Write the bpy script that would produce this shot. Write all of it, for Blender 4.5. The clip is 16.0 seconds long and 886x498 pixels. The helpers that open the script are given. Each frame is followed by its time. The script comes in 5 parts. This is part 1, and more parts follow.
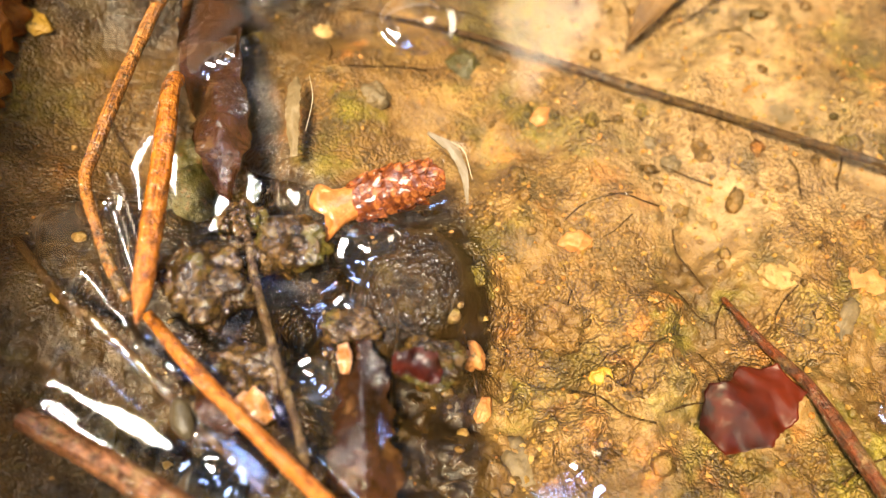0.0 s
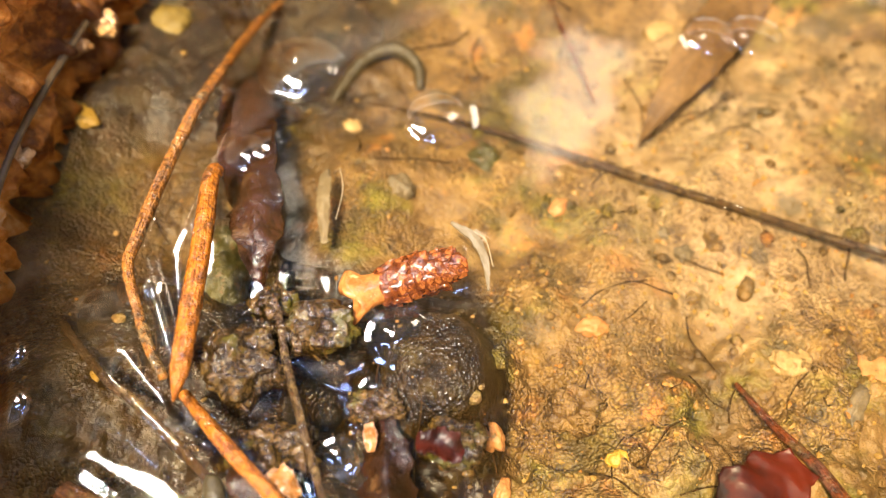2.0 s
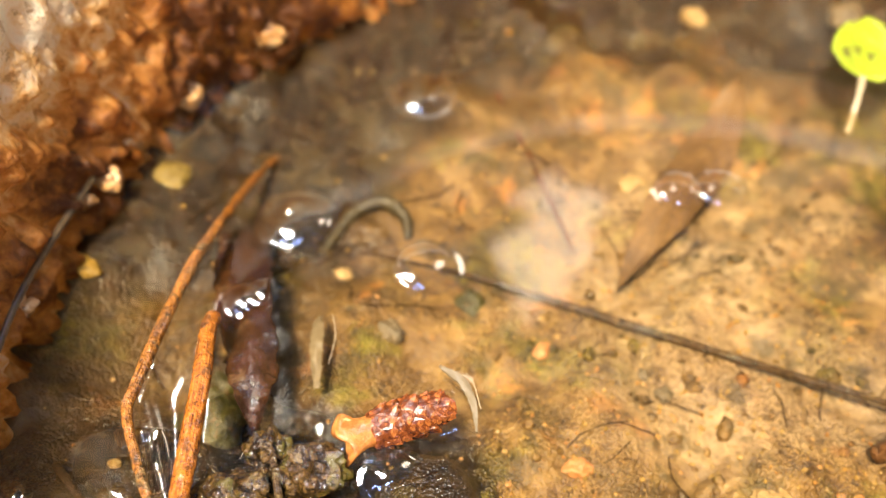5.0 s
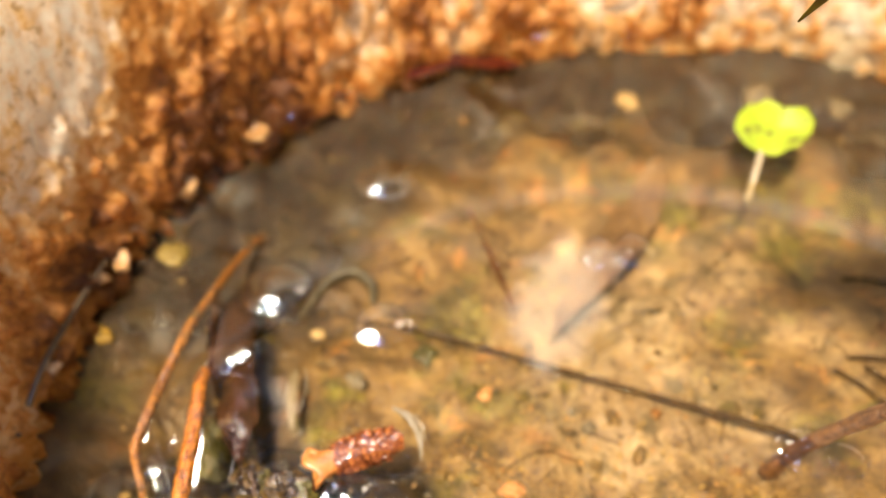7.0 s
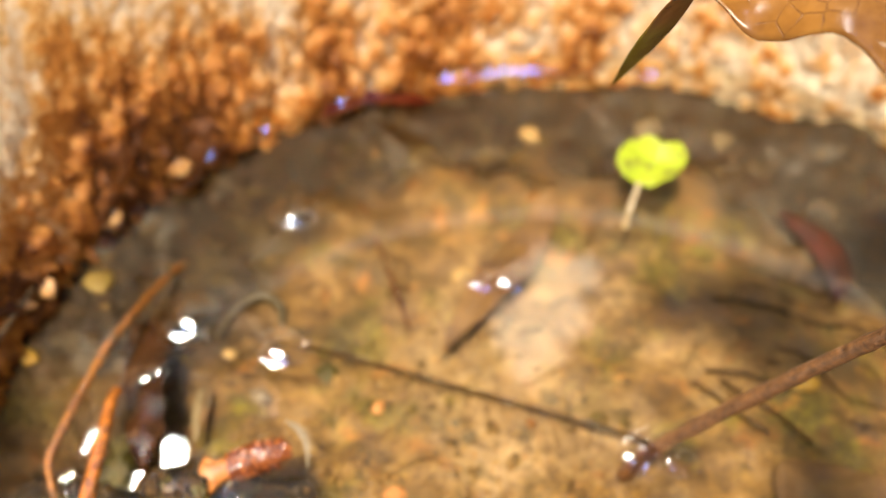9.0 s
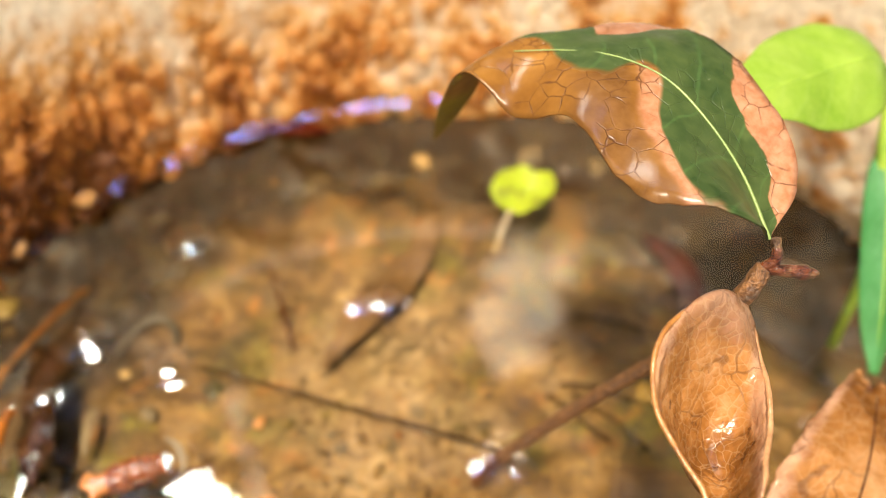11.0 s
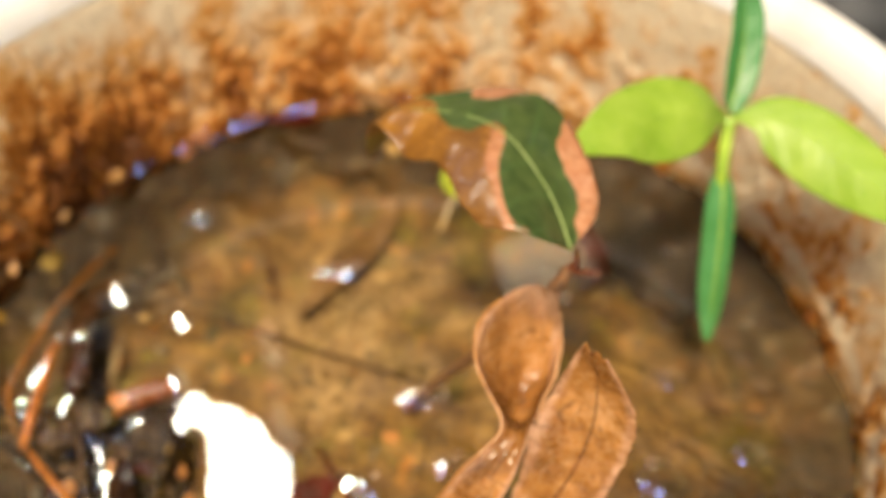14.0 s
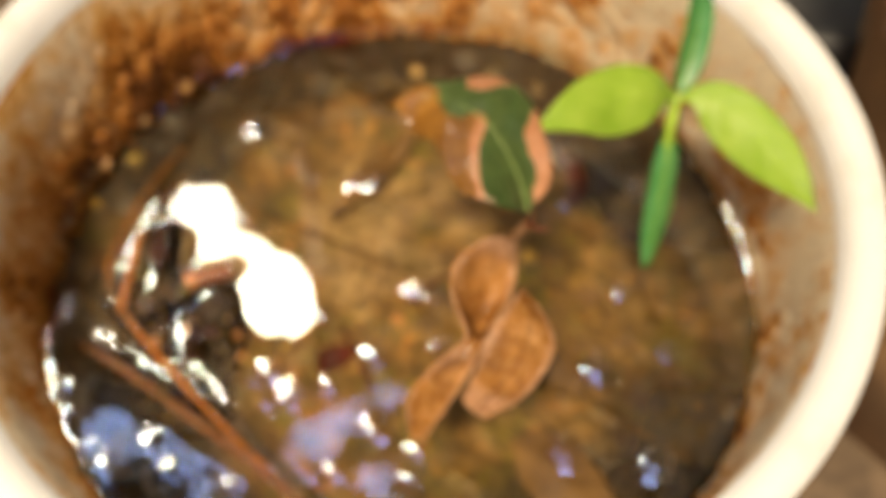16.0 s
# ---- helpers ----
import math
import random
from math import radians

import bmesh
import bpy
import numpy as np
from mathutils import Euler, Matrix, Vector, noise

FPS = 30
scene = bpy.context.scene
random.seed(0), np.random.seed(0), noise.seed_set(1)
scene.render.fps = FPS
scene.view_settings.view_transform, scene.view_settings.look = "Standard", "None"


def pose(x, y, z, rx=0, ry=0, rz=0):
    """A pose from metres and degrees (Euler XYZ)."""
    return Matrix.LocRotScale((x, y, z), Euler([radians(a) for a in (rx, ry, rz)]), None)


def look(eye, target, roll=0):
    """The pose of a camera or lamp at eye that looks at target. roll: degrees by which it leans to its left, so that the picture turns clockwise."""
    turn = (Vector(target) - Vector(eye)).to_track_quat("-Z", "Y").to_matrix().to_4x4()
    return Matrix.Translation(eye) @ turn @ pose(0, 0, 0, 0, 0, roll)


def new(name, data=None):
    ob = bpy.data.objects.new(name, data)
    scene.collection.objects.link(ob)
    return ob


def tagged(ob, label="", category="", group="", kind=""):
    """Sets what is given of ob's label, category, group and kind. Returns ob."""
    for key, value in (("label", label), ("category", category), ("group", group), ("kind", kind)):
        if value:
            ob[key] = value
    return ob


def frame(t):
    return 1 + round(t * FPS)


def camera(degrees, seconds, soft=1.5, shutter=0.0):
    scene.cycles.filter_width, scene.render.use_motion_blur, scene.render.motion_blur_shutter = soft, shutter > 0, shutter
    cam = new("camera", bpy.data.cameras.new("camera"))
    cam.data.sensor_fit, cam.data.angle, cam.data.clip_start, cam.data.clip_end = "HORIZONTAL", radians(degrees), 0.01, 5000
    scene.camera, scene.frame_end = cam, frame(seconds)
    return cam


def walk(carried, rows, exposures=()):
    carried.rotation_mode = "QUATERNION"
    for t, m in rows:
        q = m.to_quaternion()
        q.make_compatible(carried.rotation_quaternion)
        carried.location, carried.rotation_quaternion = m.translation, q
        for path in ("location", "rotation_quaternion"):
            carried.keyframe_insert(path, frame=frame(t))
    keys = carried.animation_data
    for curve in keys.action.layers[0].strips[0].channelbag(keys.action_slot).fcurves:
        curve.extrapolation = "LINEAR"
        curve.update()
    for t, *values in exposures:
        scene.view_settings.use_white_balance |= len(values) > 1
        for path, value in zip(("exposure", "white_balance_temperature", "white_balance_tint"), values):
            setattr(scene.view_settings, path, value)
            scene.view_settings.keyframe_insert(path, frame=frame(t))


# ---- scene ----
cam = camera(50.0, 16.0, 1.1)
EXPOSURES = [(0.0, 2.90, 6950, 10), (3.5, 2.82, 6700, 10), (8.0, 2.62, 6600, 10), (10.0, 2.45, 6800, 10), (13.0, 2.15, 7200, 10), (16.0, 1.70, 8300, 10)]
PATH = [
    (0, (0.00079, 0.04222, 0.08830), (0.0085, 0.9897, -1.6730), 1.79),
    (0.5, (0.00085, 0.04158, 0.08946), (0.0025, 1.0215, -1.6540), 1.38),
    (1, (0.00060, 0.04101, 0.09067), (-0.0069, 1.0612, -1.6295), 1.04),
    (1.5, (0.00038, 0.04035, 0.09157), (-0.0218, 1.1032, -1.6025), 0.63),
    (2, (0.00023, 0.03968, 0.09273), (-0.0339, 1.1394, -1.5775), 0.39),
    (2.5, (-0.00036, 0.03857, 0.09381), (-0.0359, 1.1867, -1.5435), 0.56),
    (3, (-0.00019, 0.03744, 0.09507), (-0.0488, 1.2365, -1.5049), 0.17),
    (3.5, (-0.00009, 0.03725, 0.09569), (-0.0537, 1.2770, -1.4728), 0.16),
    (6, (-0.00087, 0.03390, 0.10174), (0.0282, 1.4344, -1.3258), 1.63),
    (6.5, (0.00466, 0.02659, 0.10902), (-0.0027, 1.4542, -1.2917), -0.08),
    (7, (0.00900, 0.01924, 0.11576), (-0.0213, 1.4541, -1.2771), -1.28),
    (7.5, (0.01391, 0.01456, 0.12080), (-0.0171, 1.4499, -1.2716), -1.63),
    (8, (0.01713, 0.01070, 0.12497), (-0.0067, 1.4509, -1.2626), -1.53),
    (8.5, (0.02213, 0.00960, 0.12724), (0.0142, 1.4554, -1.2547), -1.09),
    (9, (0.02512, 0.00920, 0.12948), (0.0332, 1.4591, -1.2481), -0.64),
    (9.5, (0.03214, 0.00661, 0.13651), (0.0634, 1.4602, -1.2368), -0.22),
    (10, (0.03700, 0.00459, 0.14068), (0.0795, 1.4554, -1.2354), -0.05),
    (12.3, (0.05467, -0.01183, 0.15610), (0.1229, 1.3985, -1.2604), 0.44),
    (12.5, (0.05565, -0.01526, 0.15919), (0.1204, 1.3862, -1.2662), 0.62),
    (13, (0.06068, -0.02174, 0.16896), (0.0959, 1.3670, -1.2698), 0.16),
    (13.5, (0.06322, -0.02623, 0.17942), (0.0717, 1.3525, -1.2694), -0.04),
    (14, (0.06470, -0.02949, 0.18850), (0.0598, 1.3258, -1.2823), 0.24),
    (14.5, (0.06796, -0.02962, 0.20942), (0.0488, 1.2792, -1.3028), 0.80),
    (15, (0.06779, -0.03345, 0.22215), (0.0277, 1.1936, -1.3567), 1.11),
    (15.5, (0.07097, -0.04239, 0.23568), (0.0206, 1.1071, -1.4002), 1.33),
    (16, (0.07388, -0.04931, 0.24998), (0.0104, 1.0376, -1.4277), 1.53),
]
walk(cam, [(t, look(eye, target, roll)) for t, eye, target, roll in PATH], EXPOSURES)
cam.data.dof.use_dof = True
cam.data.dof.focus_distance = 0.106
cam.data.dof.aperture_fstop = 16.0

# ---- world, sun ----
world = bpy.data.worlds.new("world")
scene.world = world
world.use_nodes = True
sky = world.node_tree.nodes.new("ShaderNodeTexSky")
sky.sky_type = "NISHITA"
sky.sun_disc = False
sky.sun_elevation = radians(64)
sky.sun_rotation = radians(198)
backgr = world.node_tree.nodes["Background"]
backgr.inputs["Strength"].default_value = 0.05
world.node_tree.links.new(sky.outputs["Color"], backgr.inputs["Color"])
sun_data = bpy.data.lights.new("sun", "SUN")
sun_data.energy = 2.1
sun_data.angle = radians(9)
sun_data.color = (1.0, 0.90, 0.74)
sun = new("sun", sun_data)
AZ, EL = radians(162), radians(64)
sun.matrix_world = look((-math.sin(AZ) * math.cos(EL), math.cos(AZ) * math.cos(EL), math.sin(EL)), (0, 0, 0))


# ---- noise ----
def lattice(ix, iy, seed):
    n = (ix.astype(np.int64) * 374761393 + iy.astype(np.int64) * 668265263 + seed * 974711) & 0x7FFFFFFF
    n = ((n ^ (n >> 13)) * 1274126177) & 0x7FFFFFFF
    return ((n ^ (n >> 16)) & 0xFFFF) / 32767.5 - 1.0


def vnoise(x, y, seed=0):
    """Smooth value noise in -1..1."""
    ix, iy = np.floor(x), np.floor(y)
    fx, fy = x - ix, y - iy
    fx, fy = fx * fx * fx * (fx * (6 * fx - 15) + 10), fy * fy * fy * (fy * (6 * fy - 15) + 10)
    a, b = lattice(ix, iy, seed), lattice(ix + 1, iy, seed)
    c, d = lattice(ix, iy + 1, seed), lattice(ix + 1, iy + 1, seed)
    return (a + (b - a) * fx) * (1 - fy) + (c + (d - c) * fx) * fy


def fbm(x, y, size, octaves=3, seed=0):
    total, amp = np.zeros_like(x), 1.0
    for k in range(octaves):
        c, s = math.cos(0.6 * k), math.sin(0.6 * k)
        total += amp * vnoise((x * c - y * s) / size + 7.3 * k, (x * s + y * c) / size - 3.1 * k, seed + k)
        amp, size = amp * 0.5, size * 0.5
    return total


def step(a, b, x):
    t = np.clip((x - a) / (b - a), 0, 1)
    return t * t * (3 - 2 * t)


# ---- materials ----
def material(name):
    mat = bpy.data.materials.new(name)
    mat.use_nodes = True
    nt = mat.node_tree
    return mat, nt, nt.nodes["Principled BSDF"]


def node(nt, kind, links=None, **values):
    n = nt.nodes.new(kind)
    for k, v in values.items():
        setattr_plain(n, k, v)
    for sock, src in (links or {}).items():
        if isinstance(src, bpy.types.NodeSocket):
            nt.links.new(src, n.inputs[sock])
        else:
            n.inputs[sock].default_value = src
    return n


def setattr_plain(n, k, v):
    if k == "operation":
        n.operation = v
    elif k == "data_type":
        n.data_type = v
    elif k == "blend_type":
        n.blend_type = v
    elif k == "attribute_name":
        n.attribute_name = v
    elif k == "feature":
        n.feature = v


def coords(nt):
    return nt.nodes.new("ShaderNodeTexCoord").outputs["Object"]


def noise_tex(nt, vec, scale, detail=4, rough=0.55, distortion=0.0):
    return node(nt, "ShaderNodeTexNoise", {"Vector": vec, "Scale": scale, "Detail": detail, "Roughness": rough, "Distortion": distortion}).outputs["Fac"]


def ramp(nt, fac, stops):
    r = nt.nodes.new("ShaderNodeValToRGB")
    els = r.color_ramp.elements
    while len(els) < len(stops):
        els.new(0.5)
    for e, (p, c) in zip(els, stops):
        e.position = p
        e.color = (*c, 1) if len(c) == 3 else c
    nt.links.new(fac, r.inputs["Fac"])
    return r.outputs["Color"]


def mask(nt, fac, lo, hi):
    m = nt.nodes.new("ShaderNodeMapRange")
    m.interpolation_type = "SMOOTHSTEP"
    nt.links.new(fac, m.inputs["Value"])
    m.inputs["From Min"].default_value, m.inputs["From Max"].default_value = lo, hi
    return m.outputs["Result"]


def math_node(nt, op, a, b):
    return node(nt, "ShaderNodeMath", {0: a, 1: b}, operation=op).outputs[0]


def blend(nt, fac, a, b):
    m = nt.nodes.new("ShaderNodeMix")
    m.data_type = "RGBA"
    for sock, v in ((m.inputs[0], fac), (m.inputs[6], a), (m.inputs[7], b)):
        if isinstance(v, bpy.types.NodeSocket):
            nt.links.new(v, sock)
        elif isinstance(v, tuple):
            sock.default_value = (*v, 1)
        else:
            sock.default_value = v
    return m.outputs[2]


def bump(nt, bsdf, height, strength, distance):
    b = node(nt, "ShaderNodeBump", {"Height": height, "Strength": strength, "Distance": distance})
    nt.links.new(b.outputs["Normal"], bsdf.inputs["Normal"])
    return b


def translucent(mat, nt, bsdf, colour, amount):
    t = nt.nodes.new("ShaderNodeBsdfTranslucent")
    if isinstance(colour, tuple):
        t.inputs["Color"].default_value = (*colour, 1)
    else:
        nt.links.new(colour, t.inputs["Color"])
    m = node(nt, "ShaderNodeMixShader", {0: amount})
    nt.links.new(bsdf.outputs[0], m.inputs[1])
    nt.links.new(t.outputs[0], m.inputs[2])
    nt.links.new(m.outputs[0], nt.nodes["Material Output"].inputs["Surface"])


def mottled(name, dark, light, scale, rough=0.6, bump_mm=0.2, extra=None, spec=0.5):
    """A surface of two mottled colours, with fine grain."""
    mat, nt, b = material(name)
    v = coords(nt)
    n1, n2 = noise_tex(nt, v, scale, 5, 0.6), noise_tex(nt, v, scale * 6, 3)
    mix = math_node(nt, "ADD", math_node(nt, "MULTIPLY", n1, 0.7), math_node(nt, "MULTIPLY", n2, 0.3))
    col = ramp(nt, mix, [(0.35, dark), (0.65, light)])
    if extra:
        col = blend(nt, mask(nt, noise_tex(nt, v, scale * 2.3, 3), 0.58, 0.68), col, extra)
    nt.links.new(col, b.inputs["Base Color"])
    b.inputs["Roughness"].default_value = rough
    b.inputs["Specular IOR Level"].default_value = spec
    bump(nt, b, mix, 0.7, bump_mm / 1000)
    return mat


def mud_material():
    mat, nt, b = material("mud")
    v = coords(nt)
    # wet: damp dark mud, plus shade by the walls painted with it
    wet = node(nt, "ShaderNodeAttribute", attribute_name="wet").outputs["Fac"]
    pale = node(nt, "ShaderNodeAttribute", attribute_name="pale").outputs["Fac"]
    crumb = node(nt, "ShaderNodeAttribute", attribute_name="crumb").outputs["Fac"]
    n1, n2 = noise_tex(nt, v, 85, 6, 0.66), noise_tex(nt, v, 420, 5, 0.68)
    shove = node(nt, "ShaderNodeVectorMath", {0: node(nt, "ShaderNodeTexNoise", {"Vector": v, "Scale": 900.0, "Detail": 3.0}).outputs["Color"], 1: (0.0008, 0.0008, 0.0008)}, operation="MULTIPLY").outputs[0]
    moved = node(nt, "ShaderNodeVectorMath", {0: v, 1: shove}, operation="ADD").outputs[0]
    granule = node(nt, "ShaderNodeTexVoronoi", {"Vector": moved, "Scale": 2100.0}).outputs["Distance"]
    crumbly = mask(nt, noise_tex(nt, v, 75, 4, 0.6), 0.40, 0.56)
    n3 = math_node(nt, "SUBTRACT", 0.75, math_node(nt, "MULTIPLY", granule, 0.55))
    col = ramp(nt, n1, [(0.30, (0.060, 0.028, 0.005)), (0.43, (0.140, 0.076, 0.017)), (0.55, (0.215, 0.124, 0.034)), (0.68, (0.320, 0.204, 0.072)), (0.80, (0.42, 0.30, 0.135))])
    algae = mask(nt, noise_tex(nt, node(nt, "ShaderNodeVectorMath", {0: v, 1: (0.3, 0.1, 0)}, operation="ADD").outputs[0], 60, 5, 0.65), 0.49, 0.62)
    col = blend(nt, math_node(nt, "MULTIPLY", algae, 0.85), col, ramp(nt, n2, [(0.35, (0.070, 0.066, 0.005)), (0.65, (0.175, 0.150, 0.014))]))
    murk = mask(nt, noise_tex(nt, node(nt, "ShaderNodeVectorMath", {0: v, 1: (0.6, 0.25, 0)}, operation="ADD").outputs[0], 62, 5, 0.7), 0.50, 0.60)
    col = blend(nt, math_node(nt, "MULTIPLY", murk, 0.55), col, ramp(nt, n2, [(0.35, (0.028, 0.018, 0.006)), (0.65, (0.095, 0.060, 0.018))]))
    # dark pits drawn in colour only, as if shaded; no relief behind them
    pit_shade = mask(nt, noise_tex(nt, v, 780, 4, 0.75), 0.44, 0.34)
    rust = mask(nt, noise_tex(nt, node(nt, "ShaderNodeVectorMath", {0: v, 1: (0.9, 0.5, 0)}, operation="ADD").outputs[0], 130, 4, 0.6), 0.58, 0.68)
    col = blend(nt, math_node(nt, "MULTIPLY", rust, 0.65), col, (0.38, 0.155, 0.028))
    col = blend(nt, math_node(nt, "MULTIPLY", pale, 0.75), col, (0.36, 0.255, 0.140))
    # shade in the hollows between crumbs and granules is put into the colour
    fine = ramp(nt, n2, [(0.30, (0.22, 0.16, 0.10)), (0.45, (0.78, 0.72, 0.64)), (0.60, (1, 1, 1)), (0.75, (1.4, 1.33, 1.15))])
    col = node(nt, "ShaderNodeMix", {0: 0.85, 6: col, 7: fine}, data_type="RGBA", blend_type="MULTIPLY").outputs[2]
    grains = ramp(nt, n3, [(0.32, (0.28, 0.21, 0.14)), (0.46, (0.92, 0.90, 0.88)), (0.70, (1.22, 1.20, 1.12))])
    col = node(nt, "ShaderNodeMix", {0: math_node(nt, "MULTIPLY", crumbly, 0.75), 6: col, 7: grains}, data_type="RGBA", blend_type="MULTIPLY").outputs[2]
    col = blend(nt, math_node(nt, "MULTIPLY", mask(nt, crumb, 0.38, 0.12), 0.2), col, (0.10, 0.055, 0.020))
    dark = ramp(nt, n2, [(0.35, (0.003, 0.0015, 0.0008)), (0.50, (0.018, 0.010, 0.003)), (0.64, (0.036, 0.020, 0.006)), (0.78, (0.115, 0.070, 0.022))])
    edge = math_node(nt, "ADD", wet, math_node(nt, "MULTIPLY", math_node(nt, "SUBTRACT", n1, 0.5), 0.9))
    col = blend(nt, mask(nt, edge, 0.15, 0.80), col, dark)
    blot = mask(nt, noise_tex(nt, node(nt, "ShaderNodeVectorMath", {0: v, 1: (0.2, 0.8, 0)}, operation="ADD").outputs[0], 120, 5, 0.7), 0.51, 0.66)
    col = blend(nt, math_node(nt, "MULTIPLY", blot, 0.8), col, (0.055, 0.037, 0.011))
    col = blend(nt, math_node(nt, "MULTIPLY", pit_shade, 0.3), col, (0.075, 0.040, 0.012))
    specks = mask(nt, noise_tex(nt, v, 300, 3, 0.6), 0.64, 0.70)
    col = blend(nt, math_node(nt, "MULTIPLY", specks, 0.8), col, (0.045, 0.025, 0.009))
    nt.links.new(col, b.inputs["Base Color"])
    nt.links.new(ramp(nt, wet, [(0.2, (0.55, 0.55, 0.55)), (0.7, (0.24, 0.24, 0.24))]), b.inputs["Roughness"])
    h = math_node(nt, "ADD", math_node(nt, "MULTIPLY", n2, 0.65), math_node(nt, "MULTIPLY", n3, math_node(nt, "ADD", math_node(nt, "MULTIPLY", crumbly, 0.55), 0.15)))
    bump(nt, b, h, 1.0, 0.0011)
    return mat


def wall_material():
    """Inside of the bucket: old white plastic under a crust of orange algae and lime."""
    mat, nt, b = material("crusted_wall")
    v = coords(nt)
    rust = node(nt, "ShaderNodeAttribute", attribute_name="rust").outputs["Fac"]
    n1, n2 = noise_tex(nt, v, 130, 5, 0.65), noise_tex(nt, v, 420, 4, 0.6)
    level = math_node(nt, "ADD", rust, math_node(nt, "MULTIPLY", math_node(nt, "SUBTRACT", n1, 0.5), 1.1))
    level = math_node(nt, "ADD", level, math_node(nt, "MULTIPLY", math_node(nt, "SUBTRACT", n2, 0.5), 1.0))
    col = ramp(nt, level, [(0.02, (0.84, 0.72, 0.53)), (0.22, (0.84, 0.63, 0.40)), (0.44, (0.78, 0.46, 0.175)), (0.62, (0.64, 0.27, 0.055)), (0.80, (0.42, 0.155, 0.030)), (1.0, (0.15, 0.050, 0.012))])
    dots = mask(nt, noise_tex(nt, v, 520, 4, 0.65), 0.56, 0.64)
    col = blend(nt, math_node(nt, "MULTIPLY", dots, 0.5), col, (0.30, 0.135, 0.045))
    nt.links.new(col, b.inputs["Base Color"])
    b.inputs["Roughness"].default_value = 0.5
    bump(nt, b, math_node(nt, "ADD", n1, n2), 1.0, 0.0013)
    translucent(mat, nt, b, col, 0.68)
    return mat


def plastic_material():
    mat, nt, b = material("white_plastic")
    v = coords(nt)
    n1 = noise_tex(nt, v, 35, 5, 0.6)
    col = ramp(nt, n1, [(0.30, (0.74, 0.66, 0.54)), (0.44, (0.88, 0.875, 0.85)), (0.8, (0.92, 0.92, 0.915))])
    nt.links.new(col, b.inputs["Base Color"])
    b.inputs["Roughness"].default_value = 0.42
    bump(nt, b, noise_tex(nt, v, 300, 4), 0.3, 0.0004)
    translucent(mat, nt, b, (0.96, 0.955, 0.94), 0.60)
    return mat


def water_material():
    mat, nt, b = material("water")
    out = nt.nodes["Material Output"]
    facing = node(nt, "ShaderNodeLayerWeight", {"Blend": 0.5}).outputs["Facing"]
    gain = math_node(nt, "ADD", math_node(nt, "MULTIPLY", math_node(nt, "POWER", facing, 5.0), 0.96), 0.04)
    clear = node(nt, "ShaderNodeBsdfTransparent", {"Color": (0.95, 0.90, 0.78, 1)})
    gloss = node(nt, "ShaderNodeBsdfGlossy", {"Roughness": 0.0})
    mixed = node(nt, "ShaderNodeMixShader", {0: gain})
    nt.links.new(clear.outputs[0], mixed.inputs[1])
    nt.links.new(gloss.outputs[0], mixed.inputs[2])
    nt.links.new(mixed.outputs[0], out.inputs["Surface"])
    nt.nodes.remove(b)
    return mat


def side_veins(nt, count, slant, width):
    """Lateral veins: slanting lines from the midrib to the margin."""
    uv = node(nt, "ShaderNodeSeparateXYZ", {0: nt.nodes.new("ShaderNodeTexCoord").outputs["UV"]})
    across = node(nt, "ShaderNodeMath", {0: math_node(nt, "SUBTRACT", uv.outputs[1], 0.5)}, operation="ABSOLUTE").outputs[0]
    bend = math_node(nt, "MULTIPLY", math_node(nt, "POWER", math_node(nt, "MULTIPLY", across, 2.0), 1.3), slant)
    wob = math_node(nt, "MULTIPLY", noise_tex(nt, coords(nt), 160, 2), 0.05)
    run = math_node(nt, "MULTIPLY", math_node(nt, "ADD", math_node(nt, "SUBTRACT", uv.outputs[0], bend), wob), count)
    tri = node(nt, "ShaderNodeMath", {0: math_node(nt, "SUBTRACT", node(nt, "ShaderNodeMath", {0: run}, operation="FRACT").outputs[0], 0.5)}, operation="ABSOLUTE").outputs[0]
    return mask(nt, tri, width, width * 0.3)


def leaf_material(name, dark, light, vein, rough=0.35, see=0.35, vein_scale=260, spots=None, vein_amount=0.35, wet_bump=0.0):
    """A leaf blade with side veins, a fine net between them and light through it."""
    mat, nt, b = material(name)
    v = coords(nt)
    n1, n2 = noise_tex(nt, v, 110, 5, 0.65), noise_tex(nt, v, 900, 3, 0.6)
    col = ramp(nt, math_node(nt, "ADD", math_node(nt, "MULTIPLY", n1, 0.75), math_node(nt, "MULTIPLY", n2, 0.25)), [(0.36, dark), (0.64, light)])
    cells = node(nt, "ShaderNodeTexVoronoi", {"Vector": v, "Scale": vein_scale * 3.2}, feature="DISTANCE_TO_EDGE").outputs["Distance"]
    net = math_node(nt, "MULTIPLY", mask(nt, cells, 0.10, 0.02), 0.35)
    line = math_node(nt, "MAXIMUM", net, math_node(nt, "MULTIPLY", side_veins(nt, 9.0, 0.16, 0.08), 0.8))
    col = blend(nt, math_node(nt, "MULTIPLY", line, vein_amount), col, vein)
    if spots:
        col = blend(nt, mask(nt, noise_tex(nt, v, 240, 4), 0.57, 0.66), col, spots)
    nt.links.new(col, b.inputs["Base Color"])
    b.inputs["Roughness"].default_value = rough
    h = math_node(nt, "ADD", n1, math_node(nt, "MULTIPLY", line, 0.15))
    if wet_bump:
        h = math_node(nt, "ADD", h, math_node(nt, "MULTIPLY", noise_tex(nt, v, 850, 4, 0.6), wet_bump))
    bump(nt, b, h, 0.6, 0.0005)
    translucent(mat, nt, b, col, see)
    return mat


